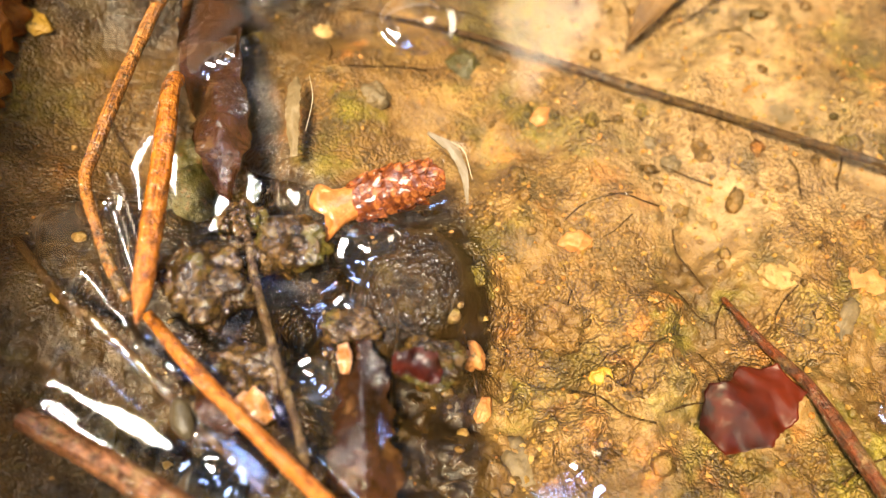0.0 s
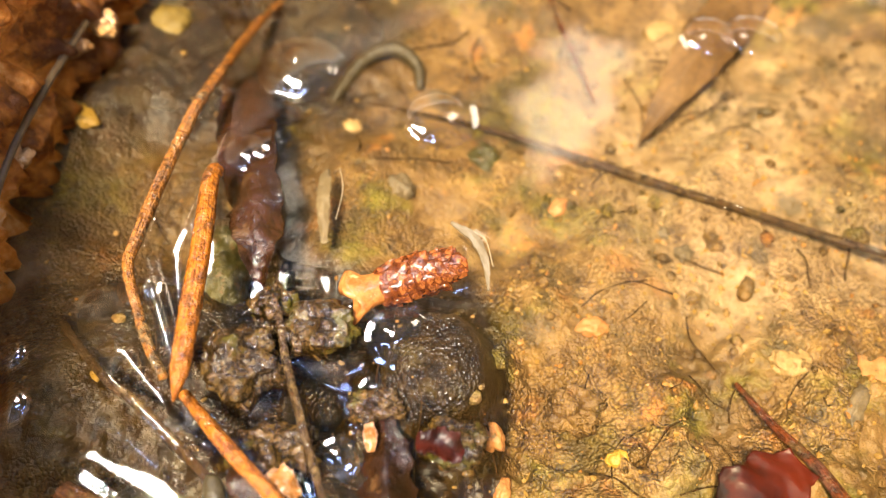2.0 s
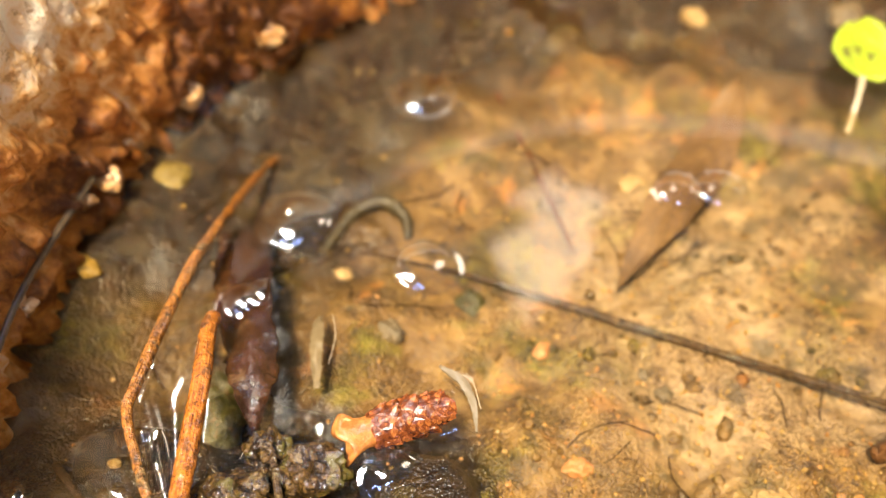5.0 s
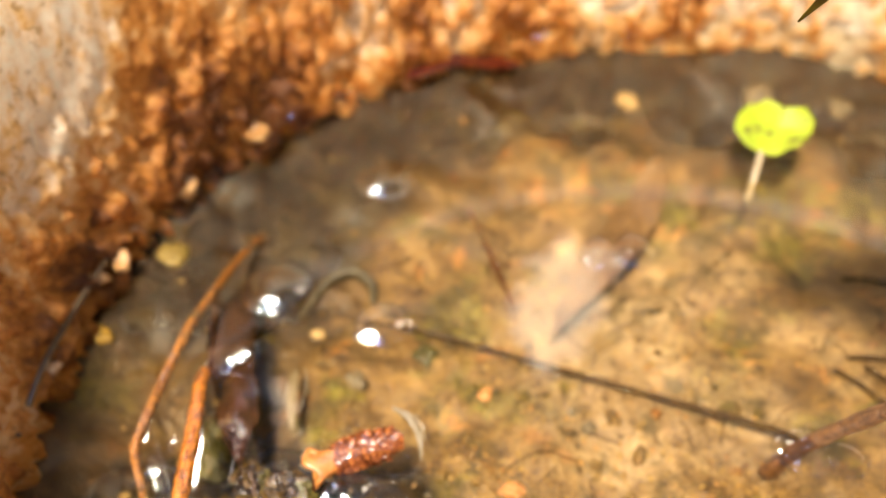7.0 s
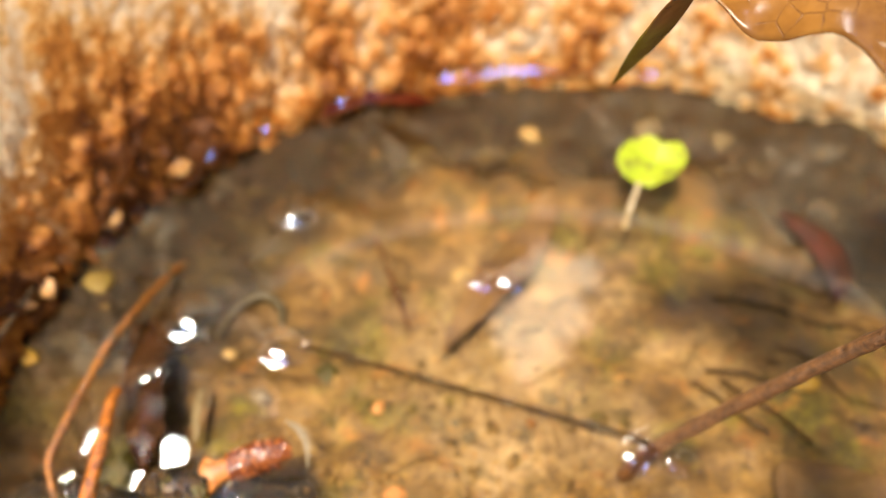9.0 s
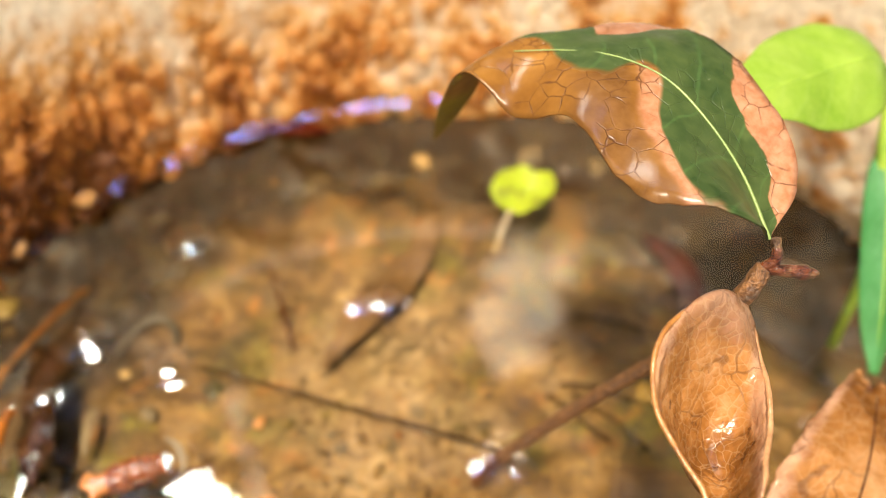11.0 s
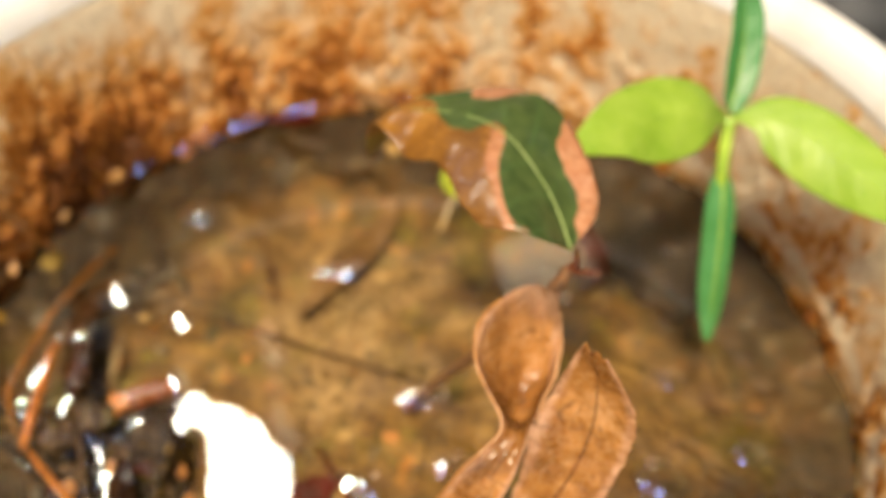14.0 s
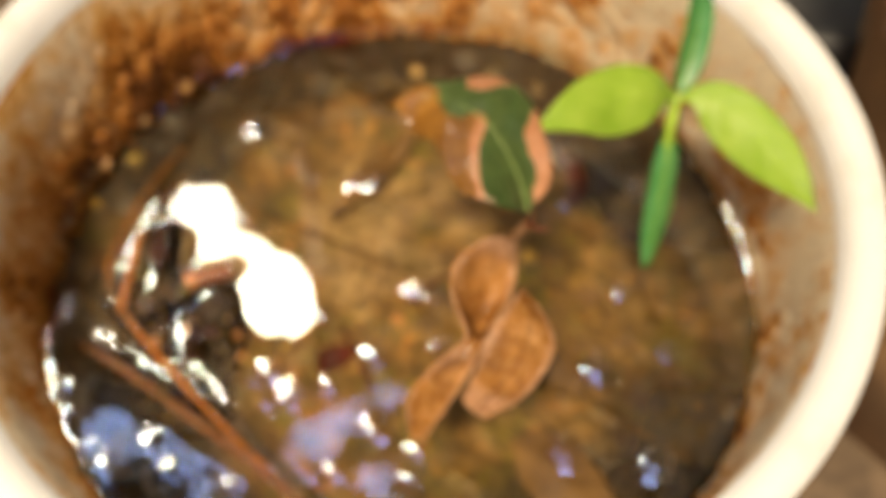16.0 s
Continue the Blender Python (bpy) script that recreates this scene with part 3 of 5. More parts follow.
def blade(name, spine, width, mat, parent=None, label="", droop=(0.2, 0.2), turn=None, shape=None, wave=0.0, thick=0.00022, nu=56, nv=26, curl=0.0, ragged=0.0, seed=0, lean=None, right=None):
    """A leaf blade along spine. width: half width at the widest. droop: how far each half hangs (left, right), as radians.
    turn: twist about the spine, in radians, at even steps. shape: half width along the leaf, 0 to 1, at even steps. lean: up direction of the face."""
    c = curve_through(spine, nu)
    t = np.gradient(c, axis=0)
    t /= np.linalg.norm(t, axis=1)[:, None]
    up0 = np.array(lean if lean is not None else (0, 0, 1.0))
    side = np.cross(t, up0)
    side /= np.linalg.norm(side, axis=1)[:, None]
    up = np.cross(side, t)
    s = np.linspace(0, 1, nu)
    if turn is not None:
        a = np.interp(s, np.linspace(0, 1, len(turn)), turn)[:, None]
        side, up = side * np.cos(a) + up * np.sin(a), up * np.cos(a) - side * np.sin(a)
    if shape is None:
        w = np.sin(math.pi * s ** 0.85) ** 0.8 * 0.97 + 0.03
    else:
        k = np.linspace(0, 1, len(shape))
        fine = np.interp(np.linspace(0, 1, 200), k, shape)
        fine = np.convolve(np.pad(fine, 12, mode="edge"), np.hanning(25) / np.hanning(25).sum(), "valid")
        w = np.interp(s, np.linspace(0, 1, 200), fine)
    w = w * width
    ratio = np.interp(s, np.linspace(0, 1, len(right)), right) if right is not None else np.ones(nu)
    rng = np.random.RandomState(seed + 11)
    phase = rng.uniform(0, 6.28, 4)
    verts, uvs = [], []
    for top in (1, 0):
        for i in range(nu):
            for j in range(nv):
                q = 2 * j / (nv - 1) - 1
                edge = 1 + ragged * (math.sin(31 * s[i] + phase[0]) * 0.5 + math.sin(67 * s[i] + phase[1]) * 0.5) * abs(q) ** 3
                x = q * w[i] * edge * (ratio[i] if q > 0 else 1.0)
                ang = droop[0] if q < 0 else droop[1]
                z = -abs(x) * math.tan(ang) - curl * x * x / width
                x = x * math.cos(ang * 0.6)
                z += wave * width * abs(q) ** 1.5 * (math.sin(9 * s[i] + phase[2] + (2 if q > 0 else 0)) + 0.5 * math.sin(21 * s[i] + phase[3]))
                z += width * 0.012 * math.cos(34 * s[i] - 6 * abs(q)) * (abs(q) ** 0.5)
                p = c[i] + x * side[i] + (z + (thick if top else 0)) * up[i]
                verts.append(p)
                uvs.append((s[i], j / (nv - 1)))
    faces, off = [], nu * nv
    for i in range(nu - 1):
        for j in range(nv - 1):
            a = i * nv + j
            faces.append((a, a + nv, a + nv + 1, a + 1)[::-1])
            faces.append((off + a, off + a + nv, off + a + nv + 1, off + a + 1))
    rim = [j for j in range(nv)] + [i * nv + nv - 1 for i in range(1, nu)] + [(nu - 1) * nv + j for j in range(nv - 2, -1, -1)] + [i * nv for i in range(nu - 2, 0, -1)]
    for a, b in zip(rim, rim[1:] + rim[:1]):
        faces.append((a, b, off + b, off + a)[::-1])
    ob = mesh_object(name, verts, faces, mat, parent, label, uvs=uvs)
    return ob, c, up


def draped(name, left, spine, right, mat, parent=None, label="", nu=72, nv=26, thick=0.0002, wave=0.0, ragged=0.0, torn=0.0, seed=0):
    """A curled leaf blade hung between two margins and a midrib, each a smooth line from base to tip."""
    L, C, Rr = (curve_through(p, nu) for p in (left, spine, right))
    rng = np.random.RandomState(seed + 3)
    phase = rng.uniform(0, 6.28, 6)
    grid = np.zeros((nu, nv, 3))
    for i in range(nu):
        s = i / (nu - 1)
        half = 0.5 * np.linalg.norm(Rr[i] - L[i])
        for j in range(nv):
            q = 2 * j / (nv - 1) - 1
            edge = 1 + ragged * abs(q) ** 4 * (math.sin(41 * s + phase[0]) + math.sin(83 * s + phase[1] + q) + 0.7 * math.sin(150 * s + phase[4]))
            p = C[i] + q * edge * (Rr[i] - L[i]) / 2 + q * q * ((L[i] + Rr[i]) / 2 - C[i])
            lift = wave * half * (abs(q) ** 1.3 * math.sin(13 * s + phase[2] + 2 * (q > 0)) + 0.4 * abs(q) ** 0.6 * math.cos(38 * s - 7 * abs(q) + phase[3]) + 0.25 * math.sin(9 * q + 17 * s + phase[5]))
            p = p + np.array((0, -0.3, 0.95)) * lift
            if torn and s > 0.9:
                p = p + (C[i] - C[i - 1]) * torn * (math.sin(7 * q + phase[1]) + 0.6 * math.sin(17 * q + phase[0])) * (s - 0.9) * 10
            grid[i, j] = p
    du, dv = np.gradient(grid, axis=0), np.gradient(grid, axis=1)
    nor = np.cross(dv, du)
    nor /= np.linalg.norm(nor, axis=-1, keepdims=True) + 1e-12
    verts = np.concatenate([(grid + nor * thick).reshape(-1, 3), grid.reshape(-1, 3)])
    uvs = [(i / (nu - 1), j / (nv - 1)) for _ in (0, 1) for i in range(nu) for j in range(nv)]
    faces, off = [], nu * nv
    for i in range(nu - 1):
        for j in range(nv - 1):
            a = i * nv + j
            faces.append((a, a + 1, a + nv + 1, a + nv))
            faces.append((off + a, off + a + nv, off + a + nv + 1, off + a + 1))
    rim = [j for j in range(nv)] + [i * nv + nv - 1 for i in range(1, nu)] + [(nu - 1) * nv + j for j in range(nv - 2, -1, -1)] + [i * nv for i in range(nu - 2, 0, -1)]
    for a, b in zip(rim, rim[1:] + rim[:1]):
        faces.append((b, a, off + a, off + b))
    ob = mesh_object(name, verts, faces, mat, parent, label, uvs=uvs)
    return ob, grid[:, nv // 2], nor[:, nv // 2]


def lump(name, centre, radii, mat, parent=None, label="", seed=0, rough=0.25, fine=0.08, level=4, turn=0.0):
    """A rough stone or clod."""
    bm = bmesh.new()
    bmesh.ops.create_icosphere(bm, subdivisions=level, radius=1.0)
    off = Vector((seed * 3.1, seed * 1.7, seed * 0.9))
    ca, sa = math.cos(turn), math.sin(turn)
    for v in bm.verts:
        d = v.co.normalized()
        k = 1 + rough * noise.noise(d * 1.6 + off) + rough * 0.5 * noise.noise(d * 3.7 + off) + fine * noise.noise(d * 9 + off) + fine * 0.6 * noise.noise(d * 19 + off)
        x, y, z = d.x * k * radii[0], d.y * k * radii[1], d.z * k * radii[2]
        v.co = Vector((centre[0] + x * ca - y * sa, centre[1] + x * sa + y * ca, centre[2] + z))
    for f in bm.faces:
        f.smooth = True
    me = bpy.data.meshes.new(name)
    bm.to_mesh(me)
    bm.free()
    me.materials.append(mat)
    ob = new(name, me)
    if parent is not None:
        ob.parent = parent
    if label:
        ob["label"] = label
    return ob


# ---- the bucket ----
CX, CY, R = 0.053, 0.104, 0.1095
FOOT = -0.20


def lathe(profile, seg, wob=0.0):
    verts, faces = [], []
    for r, z in profile:
        for k in range(seg):
            a = 2 * math.pi * k / seg
            q = r + wob * math.sin(3 * a + 1.0) + wob * 0.6 * math.sin(5 * a)
            verts.append((CX + q * math.cos(a), CY + q * math.sin(a), z))
    for i in range(len(profile) - 1):
        for k in range(seg):
            k2 = (k + 1) % seg
            faces.append((i * seg + k, i * seg + k2, (i + 1) * seg + k2, (i + 1) * seg + k))
    return verts, faces


bucket = thing("bucket", "old white plastic bucket crusted with orange algae inside", "bucket")
v, f = lathe([(0.0, FOOT), (0.098, FOOT), (0.100, FOOT + 0.003), (0.1145, 0.035), (0.1165, 0.0395)], 240, 0.0003)
mesh_object("outer_shell", v, f, PLASTIC, bucket)
lip = [(0.1130, 0.0515), (0.1134, 0.0555), (0.1148, 0.0585), (0.1172, 0.0602), (0.1206, 0.0604), (0.1230, 0.0590), (0.1240, 0.0563), (0.1242, 0.0500), (0.1238, 0.0420), (0.1222, 0.0395), (0.1165, 0.0395)]
v, f = lathe(lip, 300, 0.0004)
mesh_object("rim", v, f, PLASTIC, bucket, "worn rolled plastic rim")

# crust of algae and lime on the inside
NA, NZ = 1100, 90
ang, zz = np.meshgrid(np.linspace(0, 2 * math.pi, NA, endpoint=False), np.linspace(-0.026, 0.0510, NZ), indexing="ij")
deg = np.degrees(ang)
arc = ang * R
leftness = np.exp(-((deg - 158) / 62) ** 4)
lumps = fbm(arc, zz * 0.75, 0.0060, 2, 5)
grain = fbm(arc, zz * 0.8, 0.0024, 3, 9)
seam = np.exp(-((deg - 359.9) / 3.0) ** 2) + np.exp(-(deg / 3.0) ** 2)
lumps, grain = lumps * (1 - seam), grain * (1 - seam)
low = step(0.040, 0.004, zz)
amp = 0.0004 + 0.0010 * low + leftness * low * 0.0016
disp = amp * (0.7 + 0.6 * np.maximum(lumps, -0.6) + 0.9 * grain)
disp = np.where(disp > 0.0030, 0.0030 + 0.0012 * np.tanh((disp - 0.0030) / 0.0012), disp)
fade = step(0.051, 0.046, zz)
rad = R + 0.001 * (zz > 0) * zz / 0.05 + 0.0018 * np.clip(zz, 0, 1) / 0.05 + 0.0005 - disp * fade
verts = np.stack([CX + rad * np.cos(ang), CY + rad * np.sin(ang), zz], -1).reshape(-1, 3)
idx = np.arange(NA * NZ).reshape(NA, NZ)
nx = np.roll(idx, -1, axis=0)
quads = np.stack([idx[:, :-1], nx[:, :-1], nx[:, 1:], idx[:, 1:]], -1).reshape(-1, 4)[:, ::-1]
crust = mesh_object("algae_crust", verts, quads.tolist(), WALL, bucket, "orange-brown algae and lime crust on the inside")
streak = np.exp(-((deg - 66) / 5) ** 2) + 0.6 * np.exp(-((deg - 79) / 4) ** 2)
rust = 0.10 + 0.26 * step(0.045, 0.0, zz) + 0.29 * leftness * step(0.050, 0.012, zz) + 0.10 * leftness + 0.10 * step(150, 175, deg) * step(215, 198, deg) * step(0.010, 0.024, zz) + (0.10 + 0.12 * step(0.006, 0.016, zz)) * step(118, 96, deg) * step(40, 58, deg) - 0.05 * np.maximum(step(58, 40, deg), step(290, 310, deg)) + (0.16 * grain + 0.12 * lumps) * np.maximum(step(105, 85, deg), step(280, 310, deg))
rust = rust + 0.28 * fbm(arc, zz * 0.45, 0.012, 3, 21) * (1 - seam) + 0.12 * low * grain - 0.35 * streak - 0.45 * np.exp(-((zz - 0.0035) / 0.0022) ** 2) * np.maximum(step(75, 50, deg), step(290, 310, deg))
near_side = np.maximum(step(70, 45, deg), step(280, 300, deg)) * (1 - seam)
rust = rust + near_side * (0.20 * fbm(arc, zz * 0.8, 0.009, 3, 33) + 0.34 * fbm(arc, zz, 0.0035, 2, 34) - 0.02)
attribute(crust, "rust", rust.ravel())

# ---- mud, water ----
def spaced(lo, hi, a, b, fine, coarse):
    return np.concatenate([np.arange(lo, a, coarse), np.arange(a, b, fine), np.arange(b, hi + coarse, coarse)])


def hill(x, y, cx, cy, rx, ry=None, power=2):
    return np.exp(-(((x - cx) / rx) ** 2 + ((y - cy) / (ry or rx)) ** 2) ** (power / 2))


def bed(x, y):
    """Height of the mud."""
    return bed_parts(x, y)[0]


def bed_parts(x, y):
    crumb = 0.55 + 0.9 * step(0.100, 0.082, y) + 0.9 * hill(x, y, 0.010, 0.082, 0.020, 0.018) + 0.7 * hill(x, y, -0.03, 0.085, 0.02)
    z = -0.0115 + 0.0020 * fbm(x, y, 0.030, 2, 1) + 0.0019 * fbm(x, y, 0.011, 2, 3)
    wx, wy = x + 0.0014 * vnoise(x / 0.004, y / 0.004, 71), y + 0.0014 * vnoise(x / 0.004, y / 0.004, 72)
    lumpy = np.clip(0.42 + 0.75 * fbm(wx, wy, 0.0052, 2, 6) + 0.35 * fbm(wx, wy, 0.0022, 2, 16), 0, 1)
    crumb = crumb * np.clip(0.55 + 0.75 * fbm(x, y, 0.019, 2, 81), 0.15, 1.4)
    z += crumb * (0.0011 * lumpy + 0.00030 * fbm(x, y, 0.0016, 2, 8) - 0.0006)
    z += 0.0030 * hill(x, y, 0.012, 0.0905, 0.005) + 0.002 * hill(x, y, 0.022, 0.102, 0.005)
    z += 0.0046 * hill(x, y, -0.0150, 0.1085, 0.0110, 0.0160) + 0.0170 * hill(x, y, -0.0018, 0.0862, 0.0074, 0.0084, 3) + 0.0060 * hill(x, y, -0.018, 0.082, 0.012, 0.011, 3)
    z += 0.0055 * hill(x, y, -0.006, 0.066, 0.010, 0.012, 3) + 0.004 * hill(x, y, -0.035, 0.085, 0.014)
    z += 0.0050 * hill(x, y, -0.024, 0.062, 0.012, 0.009)
    z -= 0.0075 * hill(x, y, -0.0150, 0.0840, 0.0032, 0.0036, 3) + 0.0055 * hill(x, y, -0.0215, 0.0795, 0.0060, 0.0030, 3) + 0.004 * hill(x, y, -0.0195, 0.0905, 0.0022, 0.0050)
    d = np.hypot(x - CX, y - CY)
    z += 0.006 * step(0.085, 0.11, d)
    z = np.where(z > 0.0004, 0.0004 + 0.55 * (z - 0.0004), z)
    return np.minimum(z, 0.0038), lumpy


gx = spaced(CX - 0.111, CX + 0.111, -0.052, 0.058, 0.00032, 0.0010)
gy = spaced(CY - 0.111, CY + 0.111, 0.058, 0.138, 0.00032, 0.0010)
X, Y = np.meshgrid(gx, gy, indexing="ij")
Z, CRUMB = bed_parts(X, Y)


def sheet(name, X, Y, Z, mat, limit, label, kind):
    keep = np.hypot(X - CX, Y - CY) < limit
    idx = np.arange(X.size).reshape(X.shape)
    ok = keep[:-1, :-1] & keep[1:, :-1] & keep[1:, 1:] & keep[:-1, 1:]
    q = np.stack([idx[:-1, :-1], idx[1:, :-1], idx[1:, 1:], idx[:-1, 1:]], -1)[ok]
    used = np.unique(q)
    remap = np.full(X.size, -1)
    remap[used] = np.arange(len(used))
    verts = np.stack([X.ravel(), Y.ravel(), Z.ravel()], -1)[used]
    ob = mesh_object(name, verts, remap[q].tolist(), mat)
    tagged(ob, label, name.split("_")[0], "", kind)
    return ob, used


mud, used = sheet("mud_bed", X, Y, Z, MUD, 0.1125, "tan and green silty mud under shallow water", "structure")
# wet mud at the mound, and shade painted towards the side walls
wet_and_shade = 0.95 * step(0.010, 0.000, X) * step(0.106, 0.094, Y) * (0.32 * step(-0.052, -0.036, X) + 0.88 * step(-0.033, -0.026, X)) * step(0.045, 0.058, Y)
wet_and_shade += 0.20 * step(-0.005, -0.03, X) * step(0.175, 0.12, Y) + 0.22 * hill(X, Y, -0.028, 0.105, 0.007, 0.012) + 0.12 * step(0.085, 0.12, X)
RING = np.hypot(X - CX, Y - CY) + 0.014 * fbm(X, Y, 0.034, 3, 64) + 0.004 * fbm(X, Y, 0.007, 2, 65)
wet_and_shade += 0.8 * hill(X, Y, -0.0018, 0.0855, 0.0088, 0.0105, 6)
# shade of the bucket wall painted as a darker ring of mud
wet_and_shade += 0.55 * step(0.040, 0.105, RING) * (1 - 0.65 * step(-0.022, -0.036, X) * step(0.15, 0.12, Y)) + 0.55 * step(0.060, 0.098, RING) * step(0.11, 0.16, Y) + 0.25 * step(0.065, 0.03, Y) + 0.14 * fbm(X, Y, 0.022, 3, 61)
attribute(mud, "wet", np.clip(wet_and_shade, 0, 1).ravel()[used])
# paler silt right of centre, with the reflected veil painted into its colour
paleness = (step(0.008, 0.035, X) * step(0.060, 0.095, Y) * step(0.09, 0.06, X) * step(0.17, 0.14, Y) * 0.9 + 0.12) * np.clip(0.5 + 0.8 * fbm(X, Y, 0.018, 3, 41), 0, 1)
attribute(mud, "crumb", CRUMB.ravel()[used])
attribute(mud, "pale", np.clip(paleness, 0, 1).ravel()[used])


def near_line(X, Y, a, b):
    ax, ay, bx, by = a[0], a[1], b[0], b[1]
    t = np.clip(((X - ax) * (bx - ax) + (Y - ay) * (by - ay)) / ((bx - ax) ** 2 + (by - ay) ** 2), 0, 1)
    return np.hypot(X - ax - t * (bx - ax), Y - ay - t * (by - ay))


# stalks that break the surface, for the bent water round them: ends and half thickness
FLOATERS = [((-0.033, 0.124), (-0.0365, 0.098), 0.0007), ((-0.0365, 0.098), (-0.030, 0.084), 0.0006), ((-0.028, 0.100), (-0.0275, 0.079), 0.0012),
            ((-0.026, 0.080), (0.034, 0.029), 0.0009), ((-0.037, 0.071), (0.032, 0.030), 0.0016), ((-0.0375, 0.083), (-0.022, 0.070), 0.0007),
            ((-0.019, 0.089), (-0.012, 0.069), 0.0007), ((-0.0100, 0.0945), (-0.0005, 0.0990), 0.0024), ((-0.0156, 0.0885), (-0.0136, 0.0885), 0.0034),
            ((-0.0230, 0.0842), (-0.0218, 0.0842), 0.0040), ((0.0600, 0.0990), (0.0602, 0.0991), 0.001)]
wgx = spaced(CX - 0.1115, CX + 0.1115, -0.052, 0.050, 0.0005, 0.0010)
wgy = spaced(CY - 0.1115, CY + 0.1115, 0.040, 0.130, 0.0005, 0.0010)
WX, WY = np.meshgrid(wgx, wgy, indexing="ij")
WZ = 0.00003 * fbm(WX, WY, 0.02, 2, 51)
for a, b, half in FLOATERS:
    WZ = np.maximum(WZ, 0.0008 * np.exp(-np.maximum(near_line(WX, WY, a, b) - half, 0) / 0.0012) + 0.00003 * fbm(WX, WY, 0.02, 2, 51))
stick = np.maximum(near_line(WX, WY, (-0.0383, 0.0700), (-0.012, 0.056)) - 0.0016, 0)
WZ = np.maximum(WZ, 0.0010 * np.exp(-stick / 0.0032) * step(-0.041, -0.037, WX))
edge = R - 0.0042 - np.hypot(WX - CX, WY - CY)
WDEG = np.degrees(np.arctan2(WY - CY, WX - CX))
FARSIDE = step(48, 62, WDEG) * step(172, 150, WDEG)
WARC = np.radians(WDEG) * R
ramp_up = np.clip((np.hypot(WX - CX, WY - CY) - (R - 0.0082)) / 0.0046, 0, 1) * 0.0046
WZ += (1 - FARSIDE) * (0.0004 + 0.0005 * step(120, 60, np.abs(WDEG))) * np.exp(-np.maximum(edge + 0.0022, 0) / 0.0016) + FARSIDE * (0.43 + 0.17 * vnoise(WARC / 0.007, WARC * 0 + 0.5, 91)) * ramp_up
water, _ = sheet("water_surface", WX, WY, WZ, WATER, 0.1105, "still clear shallow water with a bent glossy surface", "structure")
water["category"] = "water"

# ---- round the bucket ----
gv, gf = [], []
GN = 60
for i in range(GN + 1):
    r = 6.0 * (i / GN) ** 3
    for k in range(48):
        a = 2 * math.pi * k / 48
        x, y = CX + r * math.cos(a), CY + r * math.sin(a)
        gv.append((x, y, FOOT - 0.002 + 0.004 * noise.noise(Vector((x * 9, y * 9, 0))) * (r > 0.12)))
for i in range(GN):
    for k in range(48):
        k2 = (k + 1) % 48
        gf.append((i * 48 + k, (i + 1) * 48 + k, (i + 1) * 48 + k2, i * 48 + k2))
far = [(600 * math.cos(2 * math.pi * k / 48), 600 * math.sin(2 * math.pi * k / 48), FOOT - 0.02) for k in range(48)]
base = len(gv)
gv += far
for k in range(48):
    k2 = (k + 1) % 48
    gf.append((GN * 48 + k, base + k, base + k2, GN * 48 + k2))
tagged(mesh_object("ground", gv, gf, SOIL), "dark brown bare garden soil", "ground", "", "structure")


def pot(name, cx, cy, r0, r1, top, mat, label):
    ob = thing(name, label, "pot")
    h = top - FOOT
    prof = [(0.0, FOOT), (r0, FOOT), (r0 + 0.35 * (r1 - r0), FOOT + 0.35 * h), (r1 * 0.97, top - 0.03), (r1 * 0.97, top - 0.028)]
    collar = [(r1 * 0.97, top - 0.028), (r1 * 1.03, top - 0.026), (r1 * 1.04, top - 0.004), (r1 * 1.02, top), (r1 * 0.96, top), (r1 * 0.94, top - 0.004), (r1 * 0.92, top - 0.05), (0.0, top - 0.052)]
    for nm, p in (("body", prof), ("rim", collar)):
        verts, faces, seg = [], [], 72
        for r, z in p:
            for k in range(seg):
                a = 2 * math.pi * k / seg
                verts.append((cx + r * math.cos(a), cy + r * math.sin(a), z))
        for i in range(len(p) - 1):
            for k in range(seg):
                k2 = (k + 1) % seg
                faces.append((i * seg + k, i * seg + k2, (i + 1) * seg + k2, (i + 1) * seg + k))
        mesh_object(nm, verts, faces, mat, ob)
    return ob


pot("clay_pot", 0.345, 0.215, 0.10, 0.135, 0.045, CLAY, "weathered brown clay pot beside the bucket")
pot("black_pot", 0.215, 0.345, 0.075, 0.105, -0.02, BLACK_POT, "black plastic plant pot behind the bucket")


# ---- bright cloud and the tree that frames it, far off, mirrored in the water ----
def toward(az, el, far):
    a, e = radians(az), radians(el)
    return (-far * math.sin(a) * math.cos(e), far * math.cos(a) * math.cos(e), far * math.sin(e))


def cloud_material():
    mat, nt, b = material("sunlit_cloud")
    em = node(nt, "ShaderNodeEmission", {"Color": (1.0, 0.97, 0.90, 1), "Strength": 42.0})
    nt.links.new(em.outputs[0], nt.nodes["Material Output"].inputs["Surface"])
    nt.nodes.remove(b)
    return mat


# narrow end below 55 degrees is added, standing in for bubble glints
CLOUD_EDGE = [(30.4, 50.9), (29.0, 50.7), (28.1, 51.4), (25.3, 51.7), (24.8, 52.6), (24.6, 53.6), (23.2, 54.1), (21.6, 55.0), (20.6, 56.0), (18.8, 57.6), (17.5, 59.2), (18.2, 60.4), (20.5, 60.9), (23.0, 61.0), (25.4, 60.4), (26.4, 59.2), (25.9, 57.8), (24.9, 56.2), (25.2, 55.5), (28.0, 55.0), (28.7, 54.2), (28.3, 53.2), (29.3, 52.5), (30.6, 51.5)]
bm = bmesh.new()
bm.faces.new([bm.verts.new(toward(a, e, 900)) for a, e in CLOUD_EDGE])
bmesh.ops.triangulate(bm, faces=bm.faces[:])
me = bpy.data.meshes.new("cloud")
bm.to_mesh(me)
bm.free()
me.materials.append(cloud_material())
